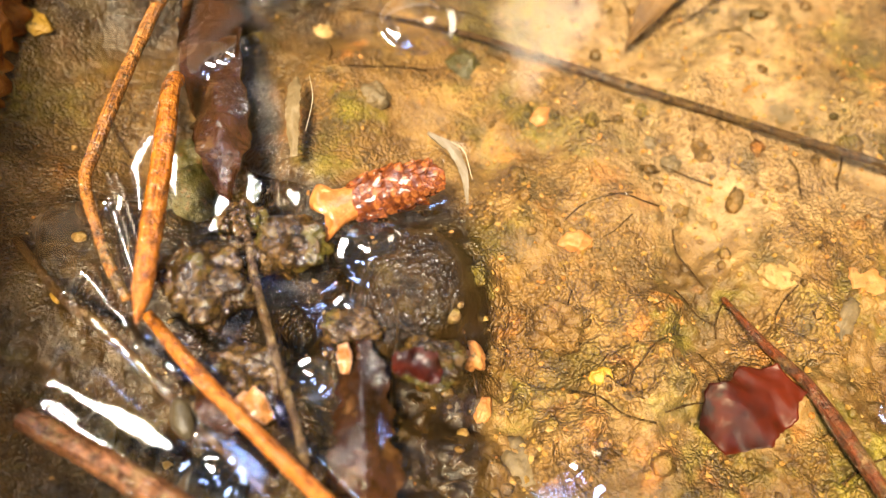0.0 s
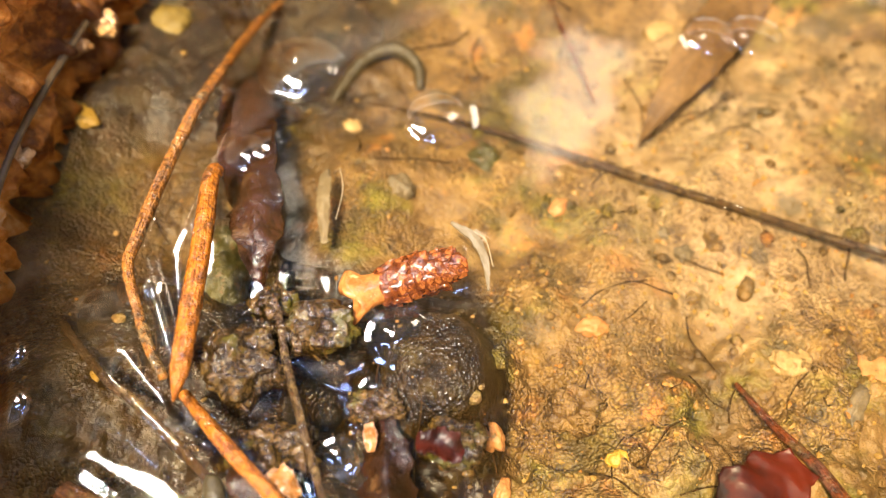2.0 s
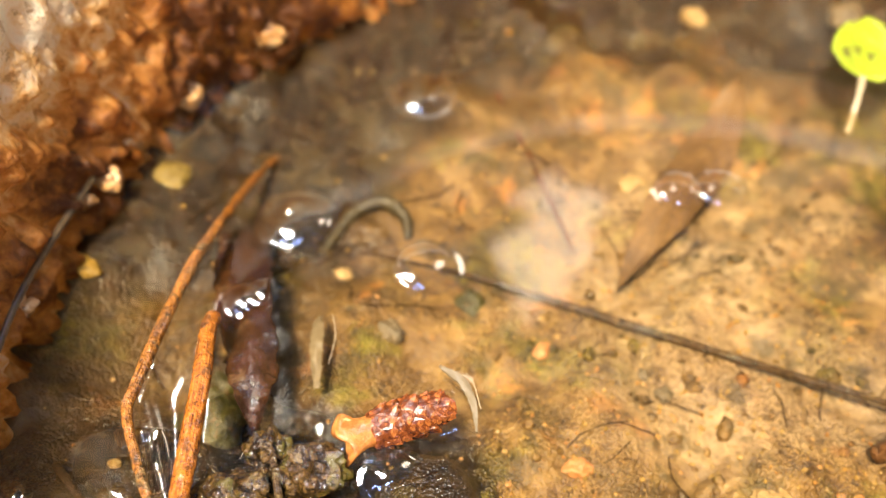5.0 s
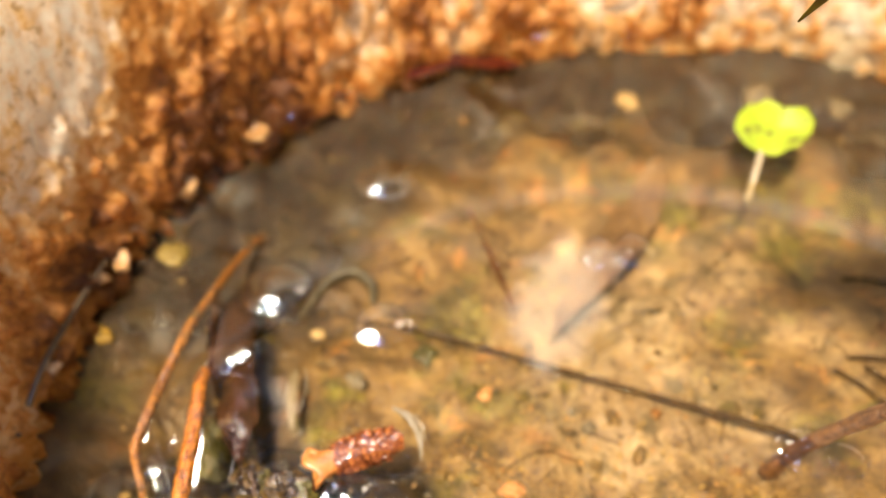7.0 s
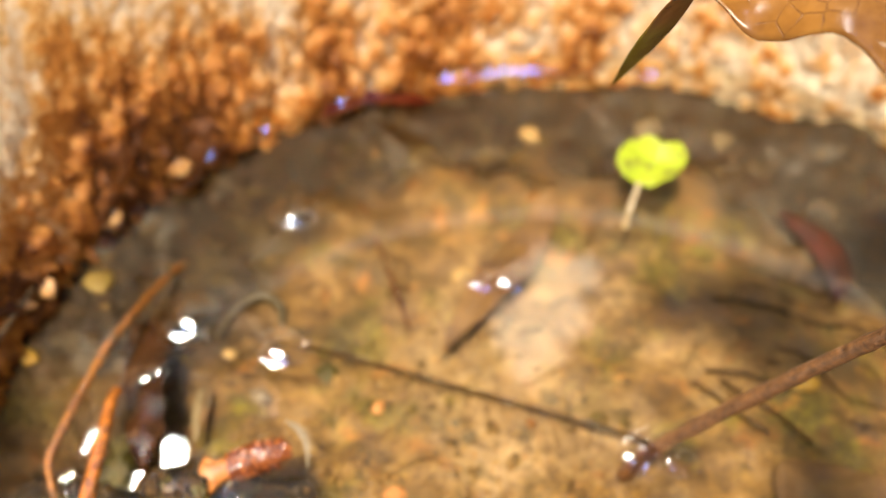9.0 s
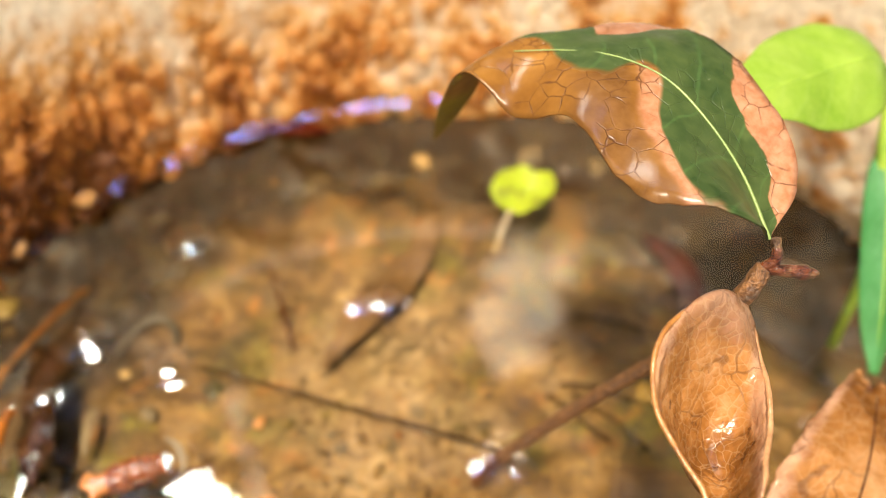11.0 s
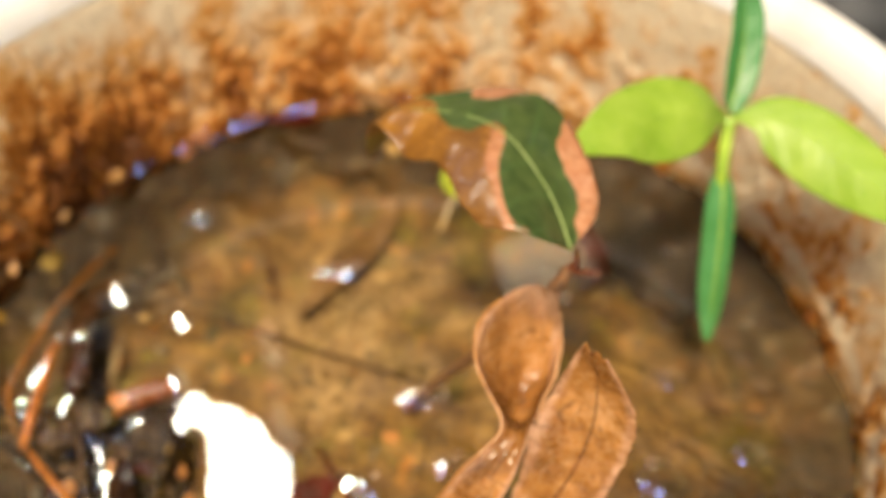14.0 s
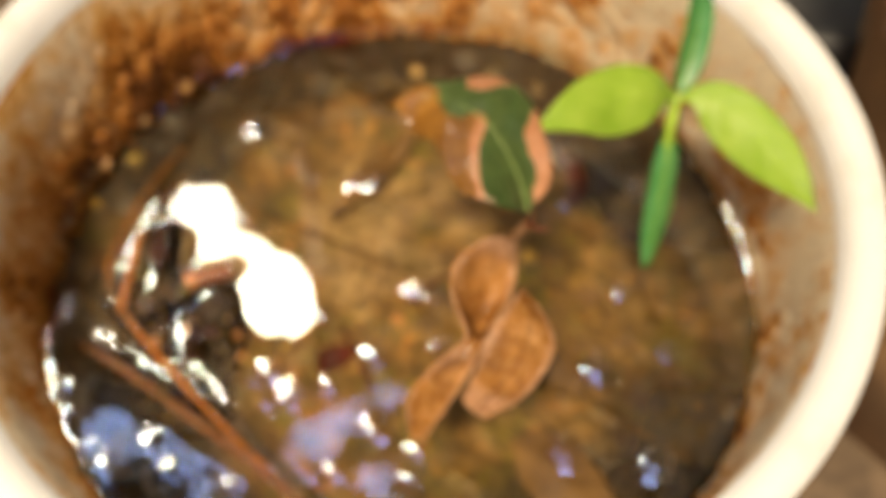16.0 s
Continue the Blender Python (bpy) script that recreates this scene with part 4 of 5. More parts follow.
tagged(new("backdrop_cloud", me), "bright white cloud, its neck added for glints round the bubbles", "cloud", "", "structure")


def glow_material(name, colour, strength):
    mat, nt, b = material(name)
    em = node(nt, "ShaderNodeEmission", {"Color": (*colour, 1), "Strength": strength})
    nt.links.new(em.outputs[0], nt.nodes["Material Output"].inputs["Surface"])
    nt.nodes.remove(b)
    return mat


def sky_patch(name, label, edge, mat, far):
    bm = bmesh.new()
    bm.faces.new([bm.verts.new(toward(a, e, far)) for a, e in edge])
    bmesh.ops.triangulate(bm, faces=bm.faces[:])
    me = bpy.data.meshes.new(name)
    bm.to_mesh(me)
    bm.free()
    me.materials.append(mat)
    return tagged(new(name, me), label, "sky", "", "structure")


BLUE_EDGE = [(26.7, 67.3), (23.8, 66.3), (18.1, 65.9), (13.8, 65.5), (8.9, 65.1), (7.7, 65.6), (9.0, 66.2), (12.5, 66.8), (16.1, 67.2), (17.5, 68.3), (19.7, 68.9), (23.2, 68.6)]
BLUE_EDGE_2 = [(49.8, 61.0), (44.0, 60.5), (42.6, 61.4), (41.1, 62.9), (38.6, 64.8), (37.1, 67.3), (40.3, 69.5), (45.6, 68.6), (41.5, 66.5), (42.4, 64.3), (47.2, 63.3), (50.1, 62.1)]
BLUE_EDGE_3 = [(16.9, 69.8), (12.4, 69.4), (9.8, 70.5), (8.0, 72.2), (9, 75), (15, 75), (16.5, 71.9)]
BLUE_EDGE_4 = [(-21, 75.5), (-23.5, 74.0), (-27, 73.2), (-33, 73.6), (-39, 72.8), (-47, 74.0), (-48, 79.5), (-50, 83.0), (-22, 84.0), (-18, 79.5)]
PALE_GLOW_EDGE = [(-4.5, 47), (-6.5, 43.5), (-9.5, 42.5), (-13, 43.5), (-13.8, 46.5), (-12, 49.5), (-9, 51.5), (-6, 51)]
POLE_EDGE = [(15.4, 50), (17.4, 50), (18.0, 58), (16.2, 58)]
BLUE = glow_material("blue_sky", (0.31, 0.47, 1.0), 5.5)
for rim_line in (BLUE_EDGE, BLUE_EDGE_2, BLUE_EDGE_3, BLUE_EDGE_4):
    sky_patch("backdrop_sky", "open blue sky between the tree tops", rim_line, BLUE, 950)
# glowing sheets added for two pale reflections whose source is out of view
PALE_GLOW = glow_material("pale_glow", (1.0, 0.86, 0.68), 1.6)
sky_patch("backdrop_haze", "pale glowing patch, added for a pale reflection in the water", PALE_GLOW_EDGE, PALE_GLOW, 930)
sky_patch("backdrop_haze", "narrow glowing strip, added for a pale pole mirrored in the water", POLE_EDGE, PALE_GLOW, 930)


def inside(a, e, edge):
    hit = False
    for (a0, e0), (a1, e1) in zip(edge, edge[1:] + edge[:1]):
        if (e0 > e) != (e1 > e) and a < a0 + (e - e0) * (a1 - a0) / (e1 - e0):
            hit = not hit
    return hit


# crown is out of view: it darkens the water's mirror and blocks sky light
rng = random.Random(9)
lv, lf_ = [], []
while len(lf_) < 20000:
    az, el = rng.uniform(-120, 110), math.degrees(math.asin(rng.uniform(0.03, 0.995)))
    top = 82 + 3 * math.sin(az * 0.13) + 1.5 * math.sin(az * 0.41 + 1)
    if el > top or any(inside(az, el, g) for g in (CLOUD_EDGE, BLUE_EDGE, BLUE_EDGE_2, BLUE_EDGE_3, BLUE_EDGE_4, PALE_GLOW_EDGE, POLE_EDGE)):
        continue
    c = Vector(toward(az, el, rng.uniform(9, 13)))
    u = Vector((rng.uniform(-1, 1), rng.uniform(-1, 1), rng.uniform(-1, 1))).normalized()
    w = u.cross(Vector((rng.uniform(-1, 1), rng.uniform(-1, 1), rng.uniform(-1, 1)))).normalized()
    s = rng.uniform(0.22, 0.40)
    if inside(az, el + 1.0, CLOUD_EDGE) or inside(az + 1.5, el, CLOUD_EDGE) or inside(az, el - 1.0, CLOUD_EDGE):
        s *= 0.5
    b0 = len(lv)
    lv += [tuple(c - u * s), tuple(c - w * s * 0.42 + u * s * 0.1), tuple(c + u * s), tuple(c + w * s * 0.42 + u * s * 0.1)]
    lf_.append((b0, b0 + 1, b0 + 2, b0 + 3))
tree = thing("tree", "leafy dark green trees out of view, mirrored in the water and dimming the sky", "tree")
CROWN = mottled("tree_leaf", (0.025, 0.045, 0.012), (0.06, 0.10, 0.03), 3, 0.6, 1)
tagged(mesh_object("crown", lv, lf_, CROWN, tree, smooth=False), kind="stuff")
# trunks added only to carry the unseen crown
for x, y, h in ((-6.5, 9.0, 7.0), (5.0, 9.5, 6.5), (10.5, 1.0, 6.0), (-10.0, 1.5, 6.0)):
    tube("trunk", [(x, y, FOOT - 0.1), (x + 0.1, y - 0.1, h * 0.35), (x * 0.95, y * 0.97, h * 0.7), (x * 0.85, y * 0.85, h)], [0.22, 0.17, 0.13, 0.05], TWIG, tree, n=24)

# ---- twig with the dying leaves ----
twig = thing("twig", "bare brown twig leaning out of the water with dying leaves", "twig")
tube("stem", [(0.056, 0.100, -0.011), (0.0605, 0.0985, 0.0), (0.0725, 0.0890, 0.029), (0.0790, 0.0815, 0.0480), (0.0832, 0.0762, 0.0632), (0.0858, 0.0772, 0.0680)], [0.0012, 0.0012, 0.0011, 0.0011, 0.0012, 0.0011], TWIG, twig, n=70, wobble=0.10, seed=3)
tube("petiole", [(0.0857, 0.0772, 0.0676), (0.0868, 0.0772, 0.0695), (0.0866, 0.0785, 0.0714)], [0.0009, 0.0007, 0.0006], STALK_RED, twig, "purple-brown leaf stalk", n=16)
tube("bud", [(0.0858, 0.0770, 0.0678), (0.0882, 0.0757, 0.0688), (0.0897, 0.0752, 0.0690), (0.0910, 0.0748, 0.0692)], [0.0006, 0.0008, 0.0009, 0.0003], STALK_RED, twig, "red-brown bud", n=20)
leafA, ca, ua = draped("leaf", [(0.0856, 0.0782, 0.0714), (0.0815, 0.0738, 0.0780), (0.0753, 0.0738, 0.0812), (0.0688, 0.0778, 0.0792), (0.0640, 0.0875, 0.0812), (0.0578, 0.0940, 0.0780), (0.0523, 0.1000, 0.0804), (0.0494, 0.1085, 0.0690), (0.0488, 0.1172, 0.0570)],
                        [(0.0856, 0.0782, 0.0714), (0.0826, 0.0842, 0.0766), (0.0784, 0.0896, 0.0806), (0.0735, 0.0947, 0.0832), (0.0675, 0.0985, 0.0832), (0.0612, 0.1020, 0.0812), (0.0545, 0.1040, 0.0796), (0.0514, 0.1098, 0.0686), (0.0489, 0.1172, 0.0570)],
                        [(0.0858, 0.0785, 0.0714), (0.0905, 0.0850, 0.0738), (0.0893, 0.0925, 0.0785), (0.0835, 0.1060, 0.0800), (0.0745, 0.1120, 0.0795), (0.0665, 0.1088, 0.0808), (0.0576, 0.1074, 0.0792), (0.0538, 0.1118, 0.0680), (0.0490, 0.1172, 0.0570)],
                        LEAF_DYING, twig, "dark green leaf with dry brown margins", wave=0.045, ragged=0.012, seed=2)
tube("midrib", [tuple(p + 0.00025 * q) for p, q in zip(ca[0:49:8], ua[0:49:8])], [0.00024, 0.0002, 0.00017, 0.00014, 0.00012, 0.0001, 0.00006], mottled("pale_midrib", (0.12, 0.18, 0.04), (0.22, 0.28, 0.08), 300, 0.4, 0.05), leafA, "pale green midrib", n=50, seg=8)
leafB, cb, ub = draped("leaf", [(0.0828, 0.0752, 0.0645), (0.0740, 0.0690, 0.0700), (0.0695, 0.0611, 0.0688), (0.0710, 0.0555, 0.0660), (0.0737, 0.0494, 0.0623), (0.0670, 0.0440, 0.0575), (0.0610, 0.0400, 0.0470), (0.0625, 0.0355, 0.0330)],
                        [(0.0835, 0.0755, 0.0640), (0.0790, 0.0706, 0.0698), (0.0775, 0.0625, 0.0572), (0.0766, 0.0555, 0.0560), (0.0758, 0.0490, 0.0608), (0.0710, 0.0430, 0.0560), (0.0655, 0.0385, 0.0455), (0.0640, 0.0355, 0.0335)],
                        [(0.0842, 0.0757, 0.0640), (0.0842, 0.0700, 0.0630), (0.0832, 0.0615, 0.0630), (0.0805, 0.0550, 0.0630), (0.0784, 0.0496, 0.0638), (0.0745, 0.0420, 0.0570), (0.0690, 0.0370, 0.0450), (0.0650, 0.0350, 0.0330)],
                        LEAF_BROWN, twig, "curled dry brown leaf", wave=0.10, ragged=0.018, seed=5)
tube("midrib", [tuple(p + 0.0002 * q) for p, q in zip(cb[32:69:6], ub[32:69:6])], [0.0001, 0.00018, 0.0002, 0.0002, 0.00016, 0.00012, 0.0001], STALK_RED, leafB, n=40, seg=8)
ROLL_PALE = mottled("pale_leaf_margin", (0.22, 0.095, 0.035), (0.46, 0.25, 0.12), 500, 0.3, 0.2)
ROLL_BROWN = mottled("brown_leaf_margin", (0.16, 0.058, 0.012), (0.36, 0.155, 0.04), 500, 0.3, 0.2)


def rolled_edge(leaf, j, first, last, size, mat, label, nv=26):
    """The margin of a blade rolled into a thin bead."""
    pts = [tuple(leaf.data.vertices[i * nv + j].co) for i in range(first, last, 4)]
    tube("rolled_edge", pts, [size * 0.4] + [size] * (len(pts) - 2) + [size * 0.3], mat, leaf, label, n=60, seg=8, wobble=0.12)


rolled_edge(leafB, 25, 4, 44, 0.00034, ROLL_PALE, "pale rolled leaf margin")
rolled_edge(leafB, 0, 6, 66, 0.00030, ROLL_BROWN, "brown rolled leaf margin")
leafC, cc, uc = draped("leaf", [(0.0740, 0.0415, 0.0470), (0.0765, 0.0450, 0.0560), (0.0784, 0.0490, 0.0635), (0.0820, 0.0530, 0.0700), (0.0849, 0.0542, 0.0777)],
                        [(0.0765, 0.0395, 0.0450), (0.0820, 0.0430, 0.0530), (0.0861, 0.0470, 0.0615), (0.0872, 0.0500, 0.0700), (0.0863, 0.0520, 0.0785)],
                        [(0.0800, 0.0385, 0.0440), (0.0880, 0.0410, 0.0520), (0.0925, 0.0450, 0.0620), (0.0926, 0.0470, 0.0700), (0.0878, 0.0500, 0.0795)],
                        LEAF_BROWN, twig, "dry brown leaf with a torn end", wave=0.05, ragged=0.014, torn=0.9, seed=8)
tube("midrib", [tuple(p + 0.0002 * q) for p, q in zip(cc[2:70:11], uc[2:70:11])], [0.00022, 0.00018, 0.00018, 0.00016, 0.00013, 0.0001, 0.00008], STALK_RED, leafC, n=40, seg=8)

# ---- seedling ----
seedling = thing("seedling", "young seedling with four bright green leaves", "seedling")
tube("stem", [(0.1345, 0.1310, -0.012), (0.1340, 0.1300, 0.008), (0.1295, 0.1265, 0.030), (0.1262, 0.1255, 0.042), (0.1262, 0.1320, 0.0560)], [0.0009, 0.0010, 0.0011, 0.0014, 0.0016], STEM_GREEN, seedling, n=40)
lobe = [0.10, 0.40, 0.78, 0.98, 1.0, 0.86, 0.58, 0.28, 0.03]
narrow = [0.35, 0.75, 0.92, 1.0, 1.0, 0.98, 0.90, 0.68, 0.20]
for spine, half, mat, kw, lab in (
        ([(0.1255, 0.1320, 0.0562), (0.1180, 0.1265, 0.0640), (0.1070, 0.1190, 0.0665), (0.0960, 0.1115, 0.0690), (0.0860, 0.1045, 0.0690)], 0.0092, LEAF_LIME, dict(droop=(0.10, 0.10), lean=(0.1, -0.45, 0.9)), "lime green leaf with light shining through"),
        ([(0.1275, 0.1325, 0.0560), (0.1355, 0.1295, 0.0575), (0.1460, 0.1190, 0.0560), (0.1545, 0.1070, 0.0550), (0.1590, 0.0960, 0.0560)], 0.0085, LEAF_LIME, dict(droop=(0.12, 0.12), lean=(-0.35, -0.35, 0.85)), "lime green leaf with light shining through"),
        # upright leaf: its shaded underside is put into the darker colour
        ([(0.1264, 0.1330, 0.0565), (0.1285, 0.1400, 0.0620), (0.1295, 0.1470, 0.0700), (0.1285, 0.1530, 0.0780)], 0.0042, LEAF_GREEN, dict(shape=narrow, droop=(-0.5, -0.5), lean=(0.2, -0.8, 0.5)), "upright leaf, blue-green for its shaded underside"),
        ([(0.1262, 0.1270, 0.0455), (0.1262, 0.1205, 0.0390), (0.1252, 0.1105, 0.0280), (0.1238, 0.1010, 0.0170)], 0.0036, LEAF_GREEN, dict(shape=narrow, droop=(0.4, 0.4), lean=(0.0, -0.5, 0.8)), "hanging narrow green leaf")):
    lf, cs, us = blade("leaf", spine, half, mat, seedling, lab, wave=0.03, curl=0.12, seed=int(half * 1e4), **dict(dict(shape=lobe), **kw))
    tube("midrib", [tuple(p + 0.0002 * q) for p, q in zip(cs[1:54:8], us[1:54:8])], [0.00028, 0.00026, 0.00022, 0.0002, 0.00016, 0.00012, 0.00006], STEM_GREEN, lf, n=30, seg=8)

# ---- floating leaf ----
float_leaf = thing("floating_leaf", "small yellow-green round leaf floating on the water", "leaf")
blade("blade", [(0.0672, 0.1634, 0.0010), (0.0688, 0.1660, 0.0008), (0.0724, 0.1712, 0.0011), (0.0748, 0.1756, 0.0026)], 0.0068, LEAF_FLOAT, float_leaf, droop=(-0.20, -0.20), curl=-0.2, shape=[0.40, 0.85, 1.0, 1.0, 0.92, 0.55], wave=0.06)
tube("petiole", [(0.0674, 0.1632, 0.0010), (0.0655, 0.1585, 0.0008), (0.0632, 0.1530, -0.0020)], [0.0006, 0.0005, 0.0005], FIBRE, float_leaf, "pale thin leaf stalk", n=20)

# ---- stalks and straws ----
def straw(name, label, pts, radius, mat, seed, wobble=0.08, n=60):
    thin = {STALK_DARK: 0.68, STRAW: 0.80, STRAW_DULL: 0.86}.get(mat, 0.82)
    radius = [q * thin for q in radius]
    ob = tube(name, pts, radius, mat, None, seed=seed, wobble=wobble, n=int(n * 2.6), seg=20)
    return tagged(ob, label, "stalk", "stalks in the mud")


straw("pine_needle", "bent orange dry needle lying across the mud", [(-0.0284, 0.1530, -0.0100), (-0.0305, 0.1420, -0.0052), (-0.0333, 0.1220, 0.0015), (-0.0345, 0.1154, 0.0020), (-0.0355, 0.1064, 0.0030), (-0.0363, 0.0986, 0.0034), (-0.0365, 0.0948, 0.0034), (-0.0345, 0.0898, 0.0030), (-0.0325, 0.0856, 0.0024), (-0.0304, 0.0822, 0.0016)], [0.0007, 0.0008, 0.0009, 0.00095, 0.00095, 0.0009, 0.0008, 0.0007, 0.0007, 0.0006], STRAW_DULL, 1)
straw("straw", "thick orange dry stalk with a pointed end", [(-0.0292, 0.1090, 0.0030), (-0.0290, 0.1060, 0.0046), (-0.0281, 0.0980, 0.0060), (-0.0277, 0.0880, 0.0062), (-0.0276, 0.0815, 0.0058), (-0.0277, 0.0780, 0.0054)], [0.0012, 0.0013, 0.00145, 0.0015, 0.0013, 0.0002], STRAW, 2, 0.05)
straw("straw", "long orange stalk lying on the wet mud", [(-0.0281, 0.0807, 0.0012), (-0.0226, 0.0748, 0.0026), (-0.0164, 0.0690, 0.0030), (-0.0091, 0.0626, 0.0028), (0.0100, 0.0465, 0.0026), (0.0340, 0.0285, 0.0020)], [0.0008, 0.0010, 0.0010, 0.0010, 0.0009, 0.0008], STRAW, 3, 0.05)
straw("stick", "thick wet brown stick with a pale broken end", [(-0.0383, 0.0700, 0.0006), (-0.0237, 0.0626, 0.0014), (0.0000, 0.0490, 0.0022), (0.0310, 0.0298, 0.0022), (0.0480, 0.0200, -0.0060)], [0.0015, 0.0017, 0.0018, 0.0018, 0.0016], STICK_BROWN, 4, 0.12)
straw("stalk", "glassy wet dark stalk half under water", [(-0.0460, 0.0920, -0.0045), (-0.0375, 0.0830, -0.0002), (-0.0320, 0.0790, 0.0002), (-0.0220, 0.0700, 0.0), (-0.0150, 0.0640, -0.0010)], [0.0007, 0.0007, 0.0008, 0.0008, 0.0006], STALK_DARK, 5, 0.14)
straw("stalk", "thin wet dark stalk on the mud", [(-0.0192, 0.0900, 0.0022), (-0.0175, 0.0840, 0.0030), (-0.0150, 0.0770, 0.0026), (-0.0120, 0.0690, 0.0022), (-0.0108, 0.0650, 0.0015)], [0.0006, 0.0007, 0.0007, 0.0007, 0.0006], STALK_DARK, 6, 0.14)
straw("stalk", "reddish stalk sunk in the silt", [(0.0339, 0.0901, -0.0112), (0.0376, 0.0842, -0.0104), (0.0412, 0.0790, -0.0092), (0.0441, 0.0730, -0.0086), (0.0480, 0.0655, -0.0090)], [0.0004, 0.0007, 0.0009, 0.0011, 0.0010], STALK_RED, 7)
straw("stalk", "thin brown stalk under water", [(0.0080, 0.1720, -0.0105), (0.0120, 0.1580, -0.0100), (0.0160, 0.1440, -0.0098), (0.0190, 0.1340, -0.0105)], [0.0004, 0.0005, 0.0005, 0.0003], STALK_RED, 8)
straw("stalk", "curved grey-brown stem on the mud", [(-0.0190, 0.1330, -0.0112), (-0.0150, 0.1400, -0.0100), (-0.0105, 0.1425, -0.0096), (-0.0070, 0.1400, -0.0102), (-0.0062, 0.1360, -0.0110)], [0.0009, 0.0013, 0.0014, 0.0013, 0.0008], WORM_GREY, 9)
straw("stalk", "thin brown stalk along the crusted wall", [(-0.0493, 0.1436, 0.002), (-0.0526, 0.1237, 0.003), (-0.0543, 0.1104, 0.003), (-0.0551, 0.099, 0.001)], [0.0004, 0.0006, 0.0006, 0.0005], mottled("dull_fibre", (0.06, 0.036, 0.016), (0.17, 0.110, 0.052), 420, 0.35, 0.2), 10)
straw("stalk", "brown stalk sunk near the seedling", [(0.0950, 0.0850, -0.0110), (0.1100, 0.0720, -0.0100), (0.1280, 0.0600, -0.0100), (0.1420, 0.0520, -0.0090)], [0.0009, 0.0011, 0.0011, 0.0008], STALK_DARK, 11)
straw("stalk", "long dark stick sunk on the mud", [(-0.0170, 0.1345, -0.0118), (0.0042, 0.1283, -0.0107), (0.0240, 0.1206, -0.0105), (0.0448, 0.1129, -0.0105), (0.0600, 0.1070, -0.0102), (0.0625, 0.1040, -0.0102)], [0.0003, 0.0006, 0.0009, 0.0008, 0.0007, 0.0005], STALK_DARK, 13, 0.12)
straw("stalk", "short dark stalk under water", [(0.0030, 0.1600, -0.0100), (0.0070, 0.1575, -0.0095), (0.0120, 0.1560, -0.0098), (0.0165, 0.1530, -0.0105)], [0.0005, 0.0008, 0.0007, 0.0004], STALK_DARK, 12)
for k, pts in enumerate(([(0.0000, 0.1035, 0.0006), (0.0030, 0.1020, 0.0009), (0.0042, 0.0980, 0.0008)], [(-0.0148, 0.1120, 0.0004), (-0.0140, 0.1080, 0.0012), (-0.0145, 0.1040, 0.0006)])):
    ob = tube("fibre", pts, 0.00005, FIBRE, None, n=24, seg=6)
    tagged(ob, "fine pale plant fibre on the water film", "fibre", "fibres on the water")

# flakes of crust fallen from the wall
CRUST_FLAKE = mottled("lime_flake", (0.34, 0.150, 0.040), (0.66, 0.40, 0.19), 300, 0.5, 0.8, (0.72, 0.50, 0.30))
for k, (x, y, radii, turn) in enumerate(((-0.0490, 0.1433, (0.002, 0.0022, 0.0022), 0.5), (-0.0496, 0.1358, (0.0016, 0.002, 0.002), 0.9), (-0.0532, 0.1311, (0.0026, 0.001, 0.0014), 0.1), (-0.0421, 0.1550, (0.0023, 0.0017, 0.002), 0.6), (-0.0312, 0.1716, (0.0026, 0.0014, 0.0018), 0.5), (-0.0558, 0.1110, (0.0028, 0.002, 0.0018), 0.7))):
    tagged(lump("crust_flake", (x, y, 0.0004), radii, CRUST_FLAKE, seed=61 + k, rough=0.45, fine=0.14, level=4, turn=turn), "pale orange flake of crust at the foot of the wall", "flake", "flakes of crust by the wall")

# ---- small cone on the mud ----
cone = thing("pine_cone", "small wet red-brown cone with a pale cut end", "cone")
c0, c1 = Vector((-0.0126, 0.0918, 0.0026)), Vector((0.0002, 0.0974, 0.0024))
axis = (c1 - c0).normalized()
sideways = axis.cross(Vector((0, 0, 1))).normalized()
above = sideways.cross(axis)
lump("core", (0, 0, 0), (0.0052, 0.0022, 0.0021), CONE_RED, cone, seed=3, rough=0.10, level=3)
cone.children[0].matrix_basis = Matrix.Translation(c0 + axis * 0.0082) @ Matrix.Rotation(math.atan2(axis.y, axis.x), 4, "Z")
sv, sf, SEG = [], [], 36
for i, (along, size) in enumerate(((0.0066, 0.0015), (0.0058, 0.0018), (0.0048, 0.0019), (0.0038, 0.0019), (0.0028, 0.0020), (0.0018, 0.0024), (0.0011, 0.0026), (0.0010, 0.0022), (0.0016, 0.0013), (0.0019, 0.0002))):
    for k in range(SEG):
        a = 2 * math.pi * k / SEG
        fork = step(0.0038, 0.0010, along)
        q = size * (1 + 0.22 * fork * math.cos(2 * a + 0.9) + 0.05 * noise.noise(Vector((3 * math.cos(a), 3 * math.sin(a), along * 900))))
        sag = 0.0007 * fork * math.sin(3 * a)
        sv.append(c0 + axis * (along + sag) + (sideways * math.cos(a) + above * math.sin(a) * 0.85) * q)
    if i:
        for k in range(SEG):
            k2 = (k + 1) % SEG
            sf.append(((i - 1) * SEG + k, (i - 1) * SEG + k2, i * SEG + k2, i * SEG + k))
mesh_object("stub", sv, sf, CONE_STUB, cone, "pale woody cut end, flared and split")
bm = bmesh.new()
ring = []
for i in range(5):
    row = []
    for j in range(5):
        q = j / 2 - 1
        w = (0.55, 0.95, 1.0, 0.75, 0.15)[i]
        row.append(bm.verts.new((q * w * 0.00118, i * 0.00062 - 0.0008, 0.00030 * (1 - q * q) + 0.00006 * i)))
    ring.append(row)
low_v = [[bm.verts.new(v.co + Vector((0, 0, -0.00025))) for v in row] for row in ring]
